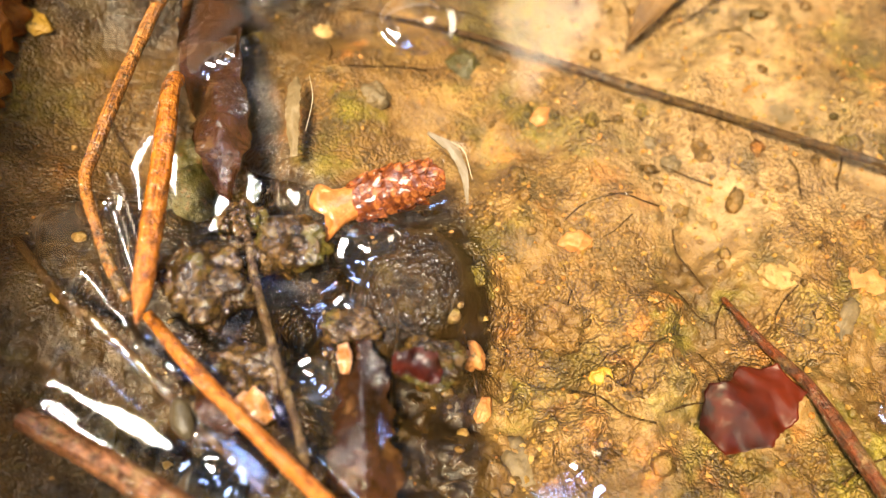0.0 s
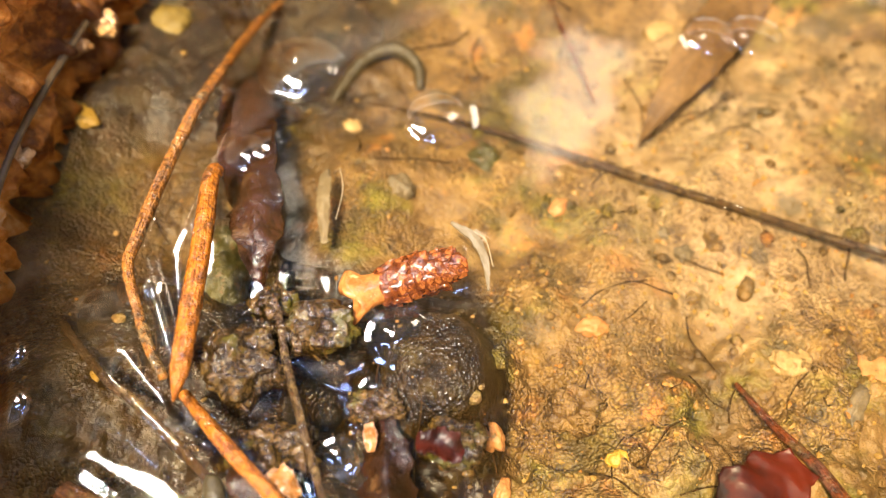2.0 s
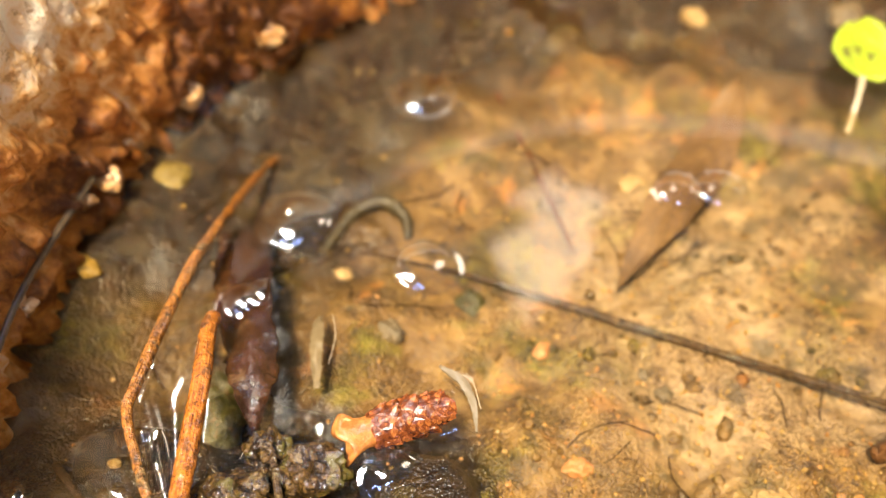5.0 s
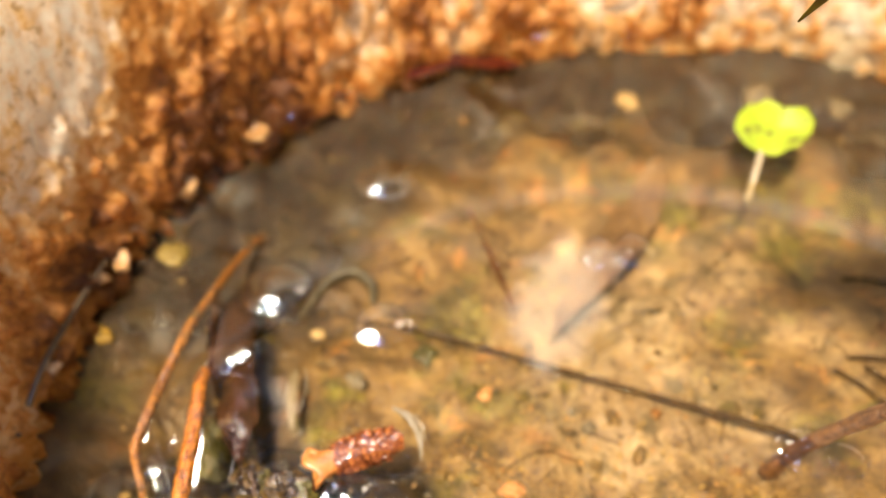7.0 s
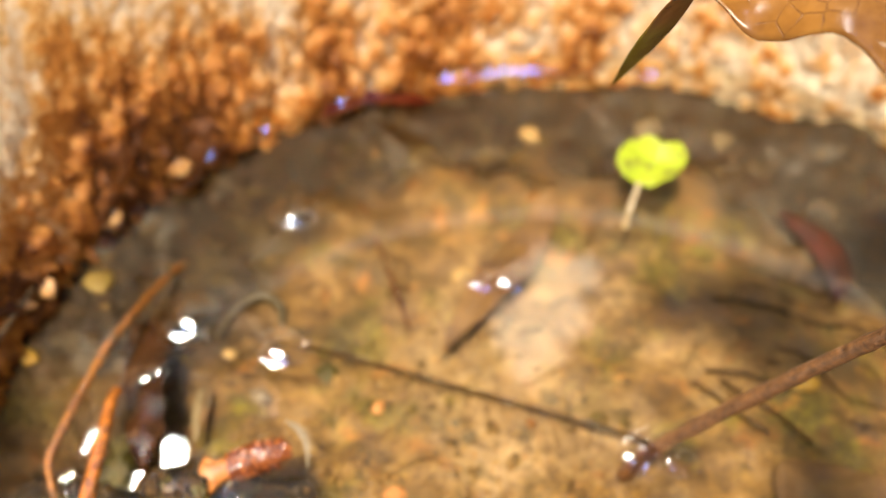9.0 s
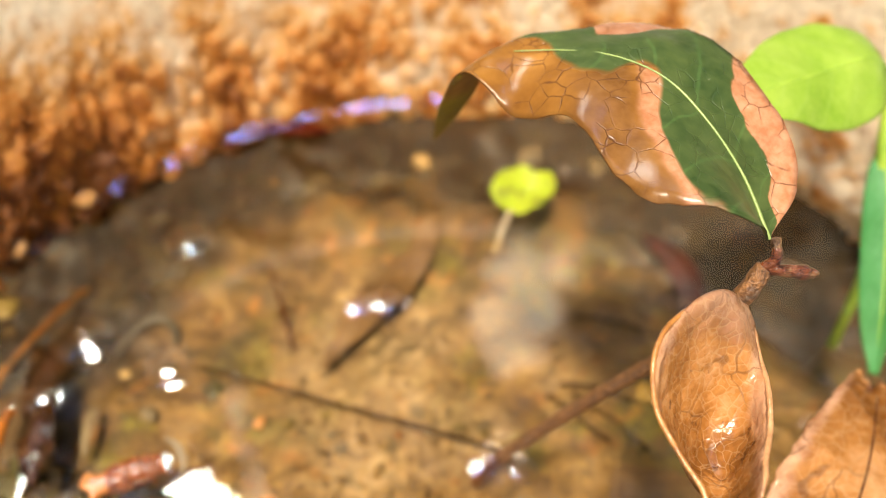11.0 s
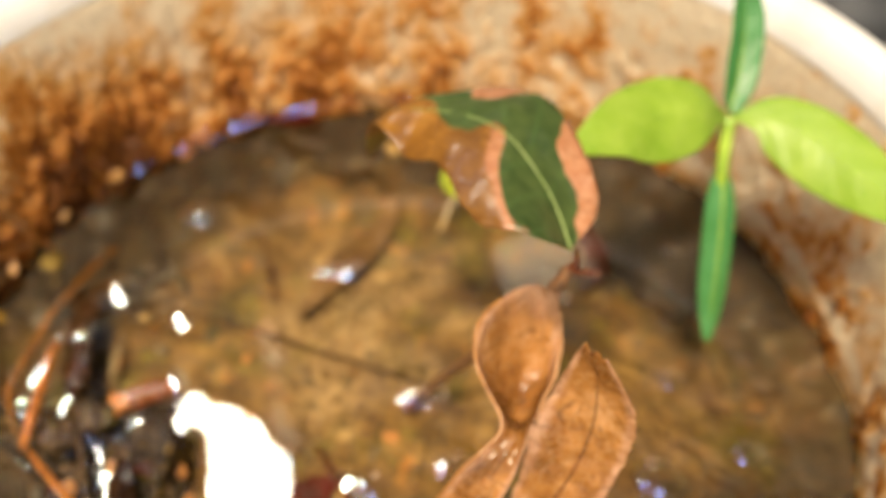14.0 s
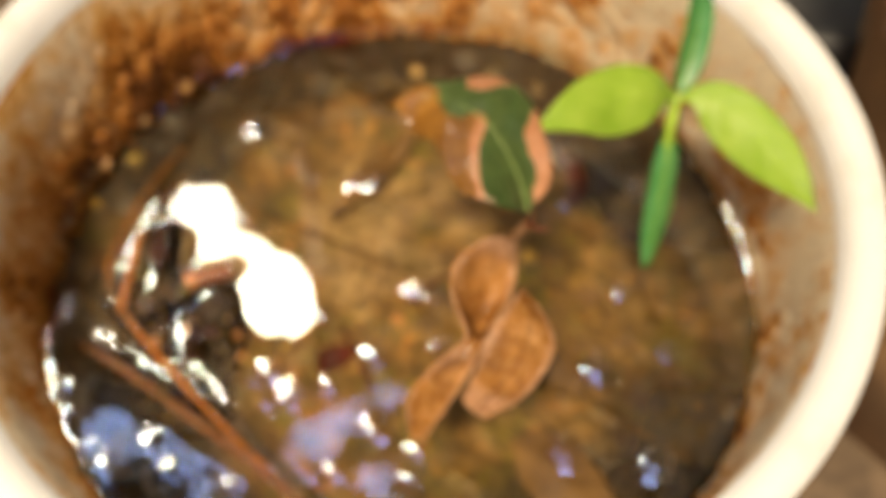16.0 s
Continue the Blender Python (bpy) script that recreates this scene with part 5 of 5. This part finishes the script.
for i in range(4):
    for j in range(4):
        bm.faces.new((ring[i][j], ring[i][j + 1], ring[i + 1][j + 1], ring[i + 1][j]))
for j in range(4):
    bm.faces.new((ring[4][j], ring[4][j + 1], low_v[4][j + 1], low_v[4][j]))
for i in range(4):
    bm.faces.new((ring[i][0], ring[i + 1][0], low_v[i + 1][0], low_v[i][0]))
    bm.faces.new((ring[i + 1][4], ring[i][4], low_v[i][4], low_v[i + 1][4]))
scale_mesh = bpy.data.meshes.new("scale")
bm.to_mesh(scale_mesh)
bm.free()
scale_mesh.materials.append(CONE_RED)
rng = random.Random(5)
for k in range(150):
    s = 0.0046 + 0.0090 * (k / 149) + rng.uniform(-0.0004, 0.0004)
    rad = 0.0024 * math.sqrt(max(0.04, 1 - ((s - 0.0080) / 0.0062) ** 2)) * rng.uniform(0.86, 1.04)
    a = rng.uniform(0, 2 * math.pi)
    out = sideways * math.cos(a) + above * math.sin(a)
    p = c0 + axis * s + out * rad * 0.92
    across = axis.cross(out).normalized()
    fwd = (axis * rng.uniform(0.7, 1.0) + across * rng.uniform(-0.5, 0.5) + out * rng.uniform(-0.12, 0.22)).normalized()
    xdir = fwd.cross(out).normalized()
    zdir = xdir.cross(fwd)
    ob = new("scale", scale_mesh)
    ob.parent = cone
    ob.matrix_basis = Matrix.Translation(p) @ Matrix((xdir, fwd, zdir)).transposed().to_4x4() @ Matrix.Diagonal((rng.uniform(0.5, 1.2), rng.uniform(0.5, 0.95), rng.uniform(0.5, 1.3), 1))

# ---- clods, stones, sunken leaves ----
for c, r, s, lab in (((-0.0146, 0.0885, 0.0020), (0.0040, 0.0030, 0.0032), 1, "wet mossy clod of mud beside the cone"), ((-0.0224, 0.0842, 0.0014), (0.0044, 0.0042, 0.0036), 2, "wet brown clod of mud"),
                     ((-0.0185, 0.0755, -0.0012), (0.0045, 0.0030, 0.0030), 5, "dark wet clod of mud"), ((-0.0205, 0.0925, -0.0008), (0.0024, 0.0026, 0.0024), 9, "small dark wet clod of mud"),
                     ((-0.0078, 0.0800, 0.0010), (0.0030, 0.0018, 0.0022), 12, "small dark wet clod of mud"), ((0.0002, 0.0768, 0.0000), (0.0034, 0.0026, 0.0026), 14, "small dark wet clod of mud"),
                     ((0.0140, 0.0846, -0.0085), (0.0034, 0.0028, 0.0030), 19, "crumbly clod of silt under water")):
    tagged(lump("clod", c, r, MUD if "under water" in lab else CLOD, seed=s, rough=0.42, fine=0.08, level=5), lab, "clod", "clods of mud")
STONES = [((0.0170, 0.0970), (0.0020, 0.0016, 0.0012), STONE_PINK, "small pink stone in the silt"), ((0.0042, 0.0805), (0.0014, 0.0022, 0.0014), STONE_PINK, "small pink stone in the silt"),
          ((0.0300, 0.1095), (0.0016, 0.0014, 0.0012), STONE_DARK, "small dark stone under water"), ((0.0276, 0.1130), (0.0011, 0.0009, 0.0009), STONE_DARK, "small dark stone under water"),
          ((-0.0300, 0.1000), (0.0045, 0.0050, 0.0040), STONE_GREEN, "mossy dark stone between the stalks"), ((-0.0315, 0.1080), (0.0030, 0.0032, 0.0035), STONE_GREEN, "mossy dark stone between the stalks"),
          ((-0.0520, 0.1240), (0.0018, 0.0032, 0.0008), STONE_YELLOW, "ochre yellow fleck under water"), ((-0.0400, 0.0850), (0.0010, 0.0007, 0.0007), STONE_YELLOW, "ochre yellow fleck under water"),
          ((-0.0440, 0.1440), (0.0040, 0.0030, 0.0014), STONE_OLIVE, "olive brown stone near the wall"), ((0.0410, 0.0935), (0.0026, 0.0018, 0.0010), STONE_PALE, "pale stone under water"),
          ((0.0520, 0.0930), (0.0030, 0.0026, 0.0012), STONE_PINK, "pale brown stone under water"), ((-0.0160, 0.1290), (0.0012, 0.0016, 0.0010), STONE_PALE, "pale stone under water"),
          ((0.0480, 0.1975), (0.0034, 0.0024, 0.0020), STONE_PALE, "pale stone under water"), ((-0.0080, 0.1160), (0.0022, 0.0018, 0.0014), STONE_DARK, "small dark stone under water"),
          ((0.0920, 0.1190), (0.0030, 0.0026, 0.0014), STONE_YELLOW, "ochre yellow stone under water"), ((0.0760, 0.1950), (0.0040, 0.0030, 0.0020), STONE_DARK, "dark stone under water"),
          ((0.0930, 0.1900), (0.0030, 0.0026, 0.0020), STONE_DARK, "dark stone under water"), ((0.1060, 0.1560), (0.0026, 0.0044, 0.0020), STONE_DARK, "dark stone under water"),
          ((0.0300, 0.1490), (0.0026, 0.0020, 0.0014), STONE_PALE, "pale stone under water"), ((0.0135, 0.1160), (0.0016, 0.0012, 0.0008), STONE_PINK, "small pink stone in the silt"),
          ((0.0035, 0.1240), (0.0028, 0.0022, 0.0016), STONE_GREEN, "mossy stone under a bubble"), ((0.0120, 0.0860), (0.0010, 0.0010, 0.0007), STONE_YELLOW, "ochre yellow fleck under water"),
          ((0.0060, 0.0760), (0.0010, 0.0016, 0.0008), STONE_PINK, "small pink stone in the silt"), ((0.0190, 0.0800), (0.0014, 0.0010, 0.0008), STONE_YELLOW, "ochre yellow fleck under water"),
          ((0.0480, 0.0880), (0.0030, 0.0012, 0.0010), STONE_DARK, "small dark stone under water"), ((0.0100, 0.0700), (0.0030, 0.0022, 0.0014), STONE_DARK, "dark stone under water")]
for k, ((x, y), r, mat, lab) in enumerate(STONES):
    z = float(bed(np.array([x]), np.array([y]))[0])
    tagged(lump("stone", (x, y, z - r[2] * 0.30), r, mat, seed=20 + k, rough=0.28, fine=0.10, level=4, turn=k * 0.7), lab, "stone", "stones in the silt")


def sunk(label, spine, half, mat, lift=0.0, **kw):
    pts = [(x, y, float(bed(np.array([x]), np.array([y]))[0]) + 0.0026 + dz + lift) for x, y, dz in spine]
    ob, c, up = blade("dead_leaf", pts, half, mat, **kw)
    return tagged(ob, label, "leaf", "dead leaves in the water")


sunk("dark red piece of leaf on the silt", [(0.0390, 0.0796, -0.0004), (0.0360, 0.0774, 0.0004), (0.0330, 0.0750, 0.0006), (0.0300, 0.0725, 0.0)], 0.0046, LEAF_RED, lift=0.0002, droop=(-0.12, 0.1), shape=[0.55, 0.62, 0.95, 0.86, 1.0, 0.72, 0.45], ragged=0.035, wave=0.10, right=[0.7, 1.0, 0.8, 1.05, 0.9], seed=4)
sunk("dark brown narrow leaf under water", [(0.0510, 0.1720, 0.0006), (0.0440, 0.1580, 0.0012), (0.0350, 0.1420, 0.0016), (0.0250, 0.1260, 0.0)], 0.0048, LEAF_SUNK, lift=0.0006, droop=(0.4, 0.4), ragged=0.06, wave=0.22, seed=7)
sunk("red-brown leaf near the crusted wall", [(-0.0020, 0.1960, 0.0006), (0.0070, 0.2010, 0.0010), (0.0160, 0.2040, 0.0010), (0.0240, 0.2050, 0.0004)], 0.0040, LEAF_RED, droop=(0.1, 0.1), seed=8)
sunk("dark red leaf under water below the seedling", [(0.1000, 0.1650, 0.0006), (0.1060, 0.1560, 0.0010), (0.1070, 0.1460, 0.0010), (0.1040, 0.1380, 0.0004)], 0.0034, LEAF_RED, droop=(0.2, 0.2), ragged=0.05, seed=9)
sunk("brown leaf sunk beside the twig", [(0.0820, 0.1000, 0.0006), (0.0900, 0.0900, 0.0014), (0.1000, 0.0820, 0.0014), (0.1080, 0.0720, 0.0004)], 0.0110, LEAF_SUNK, droop=(0.15, 0.15), ragged=0.05, wave=0.05, seed=10)
sunk("brown leaf sunk near the front wall", [(0.0900, 0.0560, 0.0006), (0.1000, 0.0480, 0.0014), (0.1100, 0.0380, 0.0014), (0.1180, 0.0300, 0.0004)], 0.0100, LEAF_SUNK, droop=(0.15, 0.15), ragged=0.05, wave=0.05, seed=11)
for label, spine, half, kw in (
        ("wet dark leaf with its tip out of the water", [(-0.0306, 0.1330, -0.0062), (-0.0283, 0.1199, -0.0030), (-0.0250, 0.1080, 0.0018), (-0.0234, 0.1012, 0.0026), (-0.0222, 0.0949, -0.0002)], 0.0043, dict(droop=(0.10, 0.55), shape=[0.8, 1.0, 1.0, 0.8, 0.82, 0.75, 0.5, 0.1], wave=0.42, ragged=0.10, seed=12)),
        ("dark brown wet leaf half sunk in the mud", [(-0.0072, 0.0815, 0.0012), (-0.0064, 0.0740, 0.0016), (-0.0056, 0.0660, 0.0006), (-0.0050, 0.0560, -0.0020)], 0.0040, dict(droop=(0.6, 0.5), shape=[0.10, 0.35, 0.75, 0.70, 0.9, 0.9, 0.6], wave=0.34, ragged=0.22, seed=13)),
        ("small wet leaf scrap by the stalks", [(-0.0215, 0.0745, 0.0008), (-0.0195, 0.0715, 0.0016), (-0.0170, 0.0695, 0.0010)], 0.0024, dict(droop=(0.2, 0.2), seed=14))):
    kw = dict(dict(ragged=0.06, wave=0.10), **kw)
    ob, c, up = blade("dead_leaf", spine, half, LEAF_WET, **kw)
    tagged(ob, label, "leaf", "dead leaves in the water")
    tube("midrib", [tuple(p + 0.00005 * q) for p, q in zip(c[1:54:8], up[1:54:8])], [0.0002, 0.0002, 0.00018, 0.00016, 0.00014, 0.0001, 0.00006], LEAF_WET, ob, n=30, seg=8)

for label, spine, half, mat, kw in (
        ("bleached pale scrap of leaf under the water film", [(-0.0170, 0.1150, -0.0040), (-0.0168, 0.1091, -0.0022), (-0.0161, 0.1028, -0.0030)], 0.0009, LEAF_PALE, dict(shape=[0.3, 0.8, 1.0, 0.9, 0.7, 0.4], wave=0.3, seed=31)),
        ("pale film of leaf skin beside the cone", [(-0.0008, 0.1040, 0.0006), (0.0019, 0.1018, 0.0009), (0.0033, 0.0985, 0.0008), (0.0037, 0.0950, 0.0004)], 0.0006, LEAF_PALE, dict(shape=[0.2, 0.8, 1.0, 0.8, 0.5, 0.2], wave=0.2, seed=32)),
        ("orange-brown scrap of leaf on the wet mud", [(-0.0178, 0.0722, 0.0022), (-0.0161, 0.0712, 0.0028), (-0.0147, 0.0698, 0.0022)], 0.0013, LEAF_BROWN, dict(shape=[0.5, 1.0, 0.8, 0.4], wave=0.3, seed=33)),
        ("small orange scrap of leaf on the wet mud", [(-0.0083, 0.0773, 0.0030), (-0.0080, 0.0758, 0.0034), (-0.0079, 0.0745, 0.0028)], 0.0007, LEAF_BROWN, dict(shape=[0.6, 1.0, 0.9, 0.5], wave=0.2, seed=34)),
        ("curled red-brown scrap of leaf on the wet mud", [(-0.0034, 0.0756, 0.0026), (-0.0012, 0.0752, 0.0036), (0.0012, 0.0744, 0.0026)], 0.0015, LEAF_RED, dict(shape=[0.4, 1.0, 1.0, 0.5], curl=-0.5, wave=0.3, seed=35))):
    ob, c, up = blade("leaf_scrap", spine, half, mat, droop=(0.1, 0.1), ragged=0.12, **kw)
    tagged(ob, label, "leaf", "scraps of leaf on the mud")
straw("stalk", "short curled dark brown bit of stem on the silt", [(-0.0124, 0.1148, -0.0104), (-0.0106, 0.1126, -0.0098), (-0.0084, 0.1122, -0.0098), (-0.0070, 0.1142, -0.0104)], [0.0007, 0.0010, 0.0009, 0.0005], STALK_RED, 41)
tagged(lump("seed", (-0.0231, 0.0702, 0.0012), (0.0011, 0.0021, 0.0010), WORM_GREY, seed=51, rough=0.08, fine=0.02, level=4, turn=0.35), "grey ribbed seed on the wet mud", "seed")

# ---- bubbles on the water ----
def dome_mesh(rise=0.09):
    """A low dome of water film with a flared foot."""
    verts, faces, seg = [(0, 0, rise + 0.02)], [], 36
    rings = [0.12, 0.25, 0.4, 0.55, 0.7, 0.82, 0.92, 1.0, 1.12, 1.3]
    for q in rings:
        z = rise * (1 - q ** 2.1) + 0.02 if q < 1 else 0.02 * (1.3 - q) / 0.3 - 0.01
        verts += [(q * math.cos(2 * math.pi * k / seg), q * math.sin(2 * math.pi * k / seg), z) for k in range(seg)]
    faces += [(0, 1 + k, 1 + (k + 1) % seg) for k in range(seg)]
    for i in range(len(rings) - 1):
        for k in range(seg):
            k2 = (k + 1) % seg
            faces.append((1 + i * seg + k, 1 + (i + 1) * seg + k, 1 + (i + 1) * seg + k2, 1 + i * seg + k2))
    me = bpy.data.meshes.new("bubble")
    me.from_pydata(verts, [], faces)
    me.polygons.foreach_set("use_smooth", [True] * len(me.polygons))
    return me


bubble_mesh = dome_mesh()
bubble_mesh.materials.append(FILM)
LOW = ((-0.0215, 0.1285, 0.0046), (-0.0225, 0.1310, 0.0012), (-0.0030, 0.1205, 0.0040), (-0.0265, 0.1140, 0.0022), (-0.0242, 0.1155, 0.0018))
TALL = ((-0.0045, 0.1570, 0.0044), (0.0335, 0.1365, 0.0032), (0.0395, 0.1368, 0.0034), (0.0580, 0.0965, 0.0036), (0.0635, 0.0950, 0.0026), (0.1020, 0.1330, 0.0018))
ROUND = ((0.1190, 0.1020, 0.0026), (0.1127, 0.0750, 0.0042), (0.1030, 0.0490, 0.0040), (0.1285, 0.0480, 0.0042), (0.1330, 0.0820, 0.0026), (0.1040, 0.1550, 0.0020), (0.1255, 0.1440, 0.0018), (0.1450, 0.1570, 0.0026),
         (0.0474, 0.0735, 0.0030), (0.0165, 0.0650, 0.0028), (0.0235, 0.0575, 0.0036), (0.0255, 0.0610, 0.0024), (0.0351, 0.0630, 0.0022), (0.0502, 0.0500, 0.0038), (0.0401, 0.0370, 0.0032), (0.0664, 0.0785, 0.0026), (0.0617, 0.0375, 0.0026), (0.0625, 0.0455, 0.0030),
         (-0.0485, 0.0850, 0.0016), (-0.0470, 0.0790, 0.0018), (-0.0406, 0.0565, 0.0030), (-0.0381, 0.0485, 0.0024), (-0.0359, 0.0940, 0.0016), (-0.0200, 0.0640, 0.0022), (-0.0211, 0.0705, 0.0018), (-0.0113, 0.0745, 0.0016),
         (-0.0288, 0.0382, 0.0032), (-0.0242, 0.0328, 0.0040), (-0.0140, 0.0390, 0.0060), (-0.0056, 0.0330, 0.0040), (0.0125, 0.0310, 0.0032), (-0.0056, 0.0880, 0.0026), (-0.0078, 0.0822, 0.0014), (-0.0152, 0.0905, 0.0007), (-0.0165, 0.0885, 0.0006))
bubble_round = dome_mesh(0.11)
bubble_round.materials.append(FILM)
bubble_tall = dome_mesh(0.14)
bubble_tall.materials.append(FILM)
for x, y, r, form in [(*q, bubble_mesh) for q in LOW] + [(*q, bubble_tall) for q in TALL] + [(q[0], q[1], q[2] * 1.2, bubble_round) for q in ROUND]:
    ob = tagged(new("bubble", form), "clear air bubble on the water surface", "bubble", "bubbles on the water")
    ob.matrix_basis = Matrix.Translation((x, y, max(0.0003, float(bed(np.array([x]), np.array([y]))[0])))) @ Matrix.Diagonal((r, r, r, 1))

# ---- grit ----
rng = np.random.RandomState(4)
grit = []
for k in range(3000):
    if k < 1800:
        x, y = rng.uniform(0.006, 0.058), rng.uniform(0.06, 0.135)
    else:
        a, d = rng.uniform(0, 6.283), 0.104 * math.sqrt(rng.uniform())
        x, y = CX + d * math.cos(a), CY + d * math.sin(a)
    r = 0.00012 + 0.00034 * rng.uniform() ** 3
    grit.append((x, y, r))
pts = np.array(grit)
zb = bed(pts[:, 0], pts[:, 1])
verts, faces = [], []
bm = bmesh.new()
bmesh.ops.create_icosphere(bm, subdivisions=1, radius=1.0)
octa = np.array([v.co[:] for v in bm.verts])
tri = [tuple(v.index for v in f.verts) for f in bm.faces]
bm.free()
for (x, y, r), z in zip(pts, zb):
    a = rng.uniform(0, 6.28)
    s = rng.uniform(0.7, 1.4, 3) * r
    q = octa * s * rng.uniform(0.55, 1.25, (len(octa), 1))
    q = np.stack([q[:, 0] * math.cos(a) - q[:, 1] * math.sin(a), q[:, 0] * math.sin(a) + q[:, 1] * math.cos(a), q[:, 2]], -1) + (x, y, z + r * 0.3)
    b0 = len(verts)
    verts += q.tolist()
    faces += [(i + b0, j + b0, l + b0) for i, j, l in tri]


def grit_material():
    mat, nt, b = material("grit")
    geo = nt.nodes.new("ShaderNodeNewGeometry").outputs["Random Per Island"]
    col = ramp(nt, geo, [(0.0, (0.08, 0.045, 0.015)), (0.35, (0.24, 0.145, 0.035)), (0.65, (0.26, 0.155, 0.038)), (0.88, (0.28, 0.12, 0.025)), (1.0, (0.34, 0.22, 0.075))])
    nt.links.new(col, b.inputs["Base Color"])
    b.inputs["Roughness"].default_value = 0.5
    return mat


tagged(mesh_object("grit", verts, faces, grit_material(), smooth=False), "loose grains of grit on the mud", "grit", "", "stuff")

# half-buried crumbs of silt and thin plant bits on the bottom
rng = np.random.RandomState(12)
bm = bmesh.new()
bmesh.ops.create_icosphere(bm, subdivisions=2, radius=1.0)
ball = np.array([v.co[:] for v in bm.verts])
ball_faces = [tuple(v.index for v in f.verts) for f in bm.faces]
bm.free()
cv, cf = [], []
for k in range(420):
    if k < 260:
        x, y = rng.uniform(0.0, 0.06), rng.uniform(0.062, 0.150)
    else:
        a, d = rng.uniform(0, 6.283), 0.100 * math.sqrt(rng.uniform())
        x, y = CX + d * math.cos(a), CY + d * math.sin(a)
    r = 0.0003 + 0.0009 * rng.uniform() ** 2.5
    z = float(bed(np.array([x]), np.array([y]))[0])
    off = Vector((k * 1.7, k * 0.9, k * 0.3))
    s = rng.uniform(0.7, 1.3, 3)
    b0 = len(cv)
    for q in ball:
        d = Vector(q)
        g = r * (1 + 0.35 * noise.noise(d * 1.5 + off) + 0.25 * noise.noise(d * 4 + off) + 0.12 * noise.noise(d * 9 + off))
        cv.append((x + q[0] * g * s[0], y + q[1] * g * s[1], z + q[2] * g * 0.7 * s[2] + 0.15 * r))
    cf += [tuple(i + b0 for i in f) for f in ball_faces]
crumbs = tagged(mesh_object("silt_crumbs", cv, cf, MUD), "crumbs of brown silt half buried in the mud", "silt", "", "stuff")
attribute(crumbs, "crumb", np.full(len(cv), 0.8))
attribute(crumbs, "wet", np.repeat(np.where(rng.uniform(size=420) < 0.3, 0.4, 0.15), len(ball)))
bv, bf, buv = [], [], []
for k in range(170):
    if k < 18:
        x, y = rng.uniform(-0.01, 0.06), rng.uniform(0.065, 0.150)
    else:
        a, d = rng.uniform(0, 6.283), 0.098 * math.sqrt(rng.uniform())
        x, y = CX + d * math.cos(a), CY + d * math.sin(a)
    a, n, ln = rng.uniform(0, 6.283), 4, rng.uniform(0.003, 0.014)
    pts = []
    for i in range(n):
        pts.append((x, y, float(bed(np.array([x]), np.array([y]))[0]) + 0.0005))
        a += rng.uniform(-0.5, 0.5)
        x, y = x + ln / n * math.cos(a), y + ln / n * math.sin(a)
    v, f, uv = tube_data(pts, rng.uniform(0.00006, 0.00014), n=10, seg=5, seed=k)
    b0 = len(bv)
    bv += v
    buv += uv
    bf += [tuple(i + b0 for i in q) for q in f]
for k in range(70):
    x, y, a, ln = rng.uniform(0.072, 0.150), rng.uniform(0.015, 0.150), rng.normal(-0.55, 0.25), rng.uniform(0.010, 0.032)
    pts = []
    for i in range(5):
        if np.hypot(x - CX, y - CY) < 0.102:
            pts.append((x, y, float(bed(np.array([x]), np.array([y]))[0]) + 0.0007))
        a += rng.uniform(-0.18, 0.18)
        x, y = x + ln / 5 * math.cos(a), y + ln / 5 * math.sin(a)
    if len(pts) > 2:
        v, f, uv = tube_data(pts, rng.uniform(0.00015, 0.00045), n=14, seg=6, seed=k)
        b0 = len(bv)
        bv += v
        buv += uv
        bf += [tuple(i + b0 for i in q) for q in f]
tagged(mesh_object("plant_bits", bv, bf, STALK_DARK, uvs=buv), "thin dark plant bits lying on the silt", "plant bits", "", "stuff")
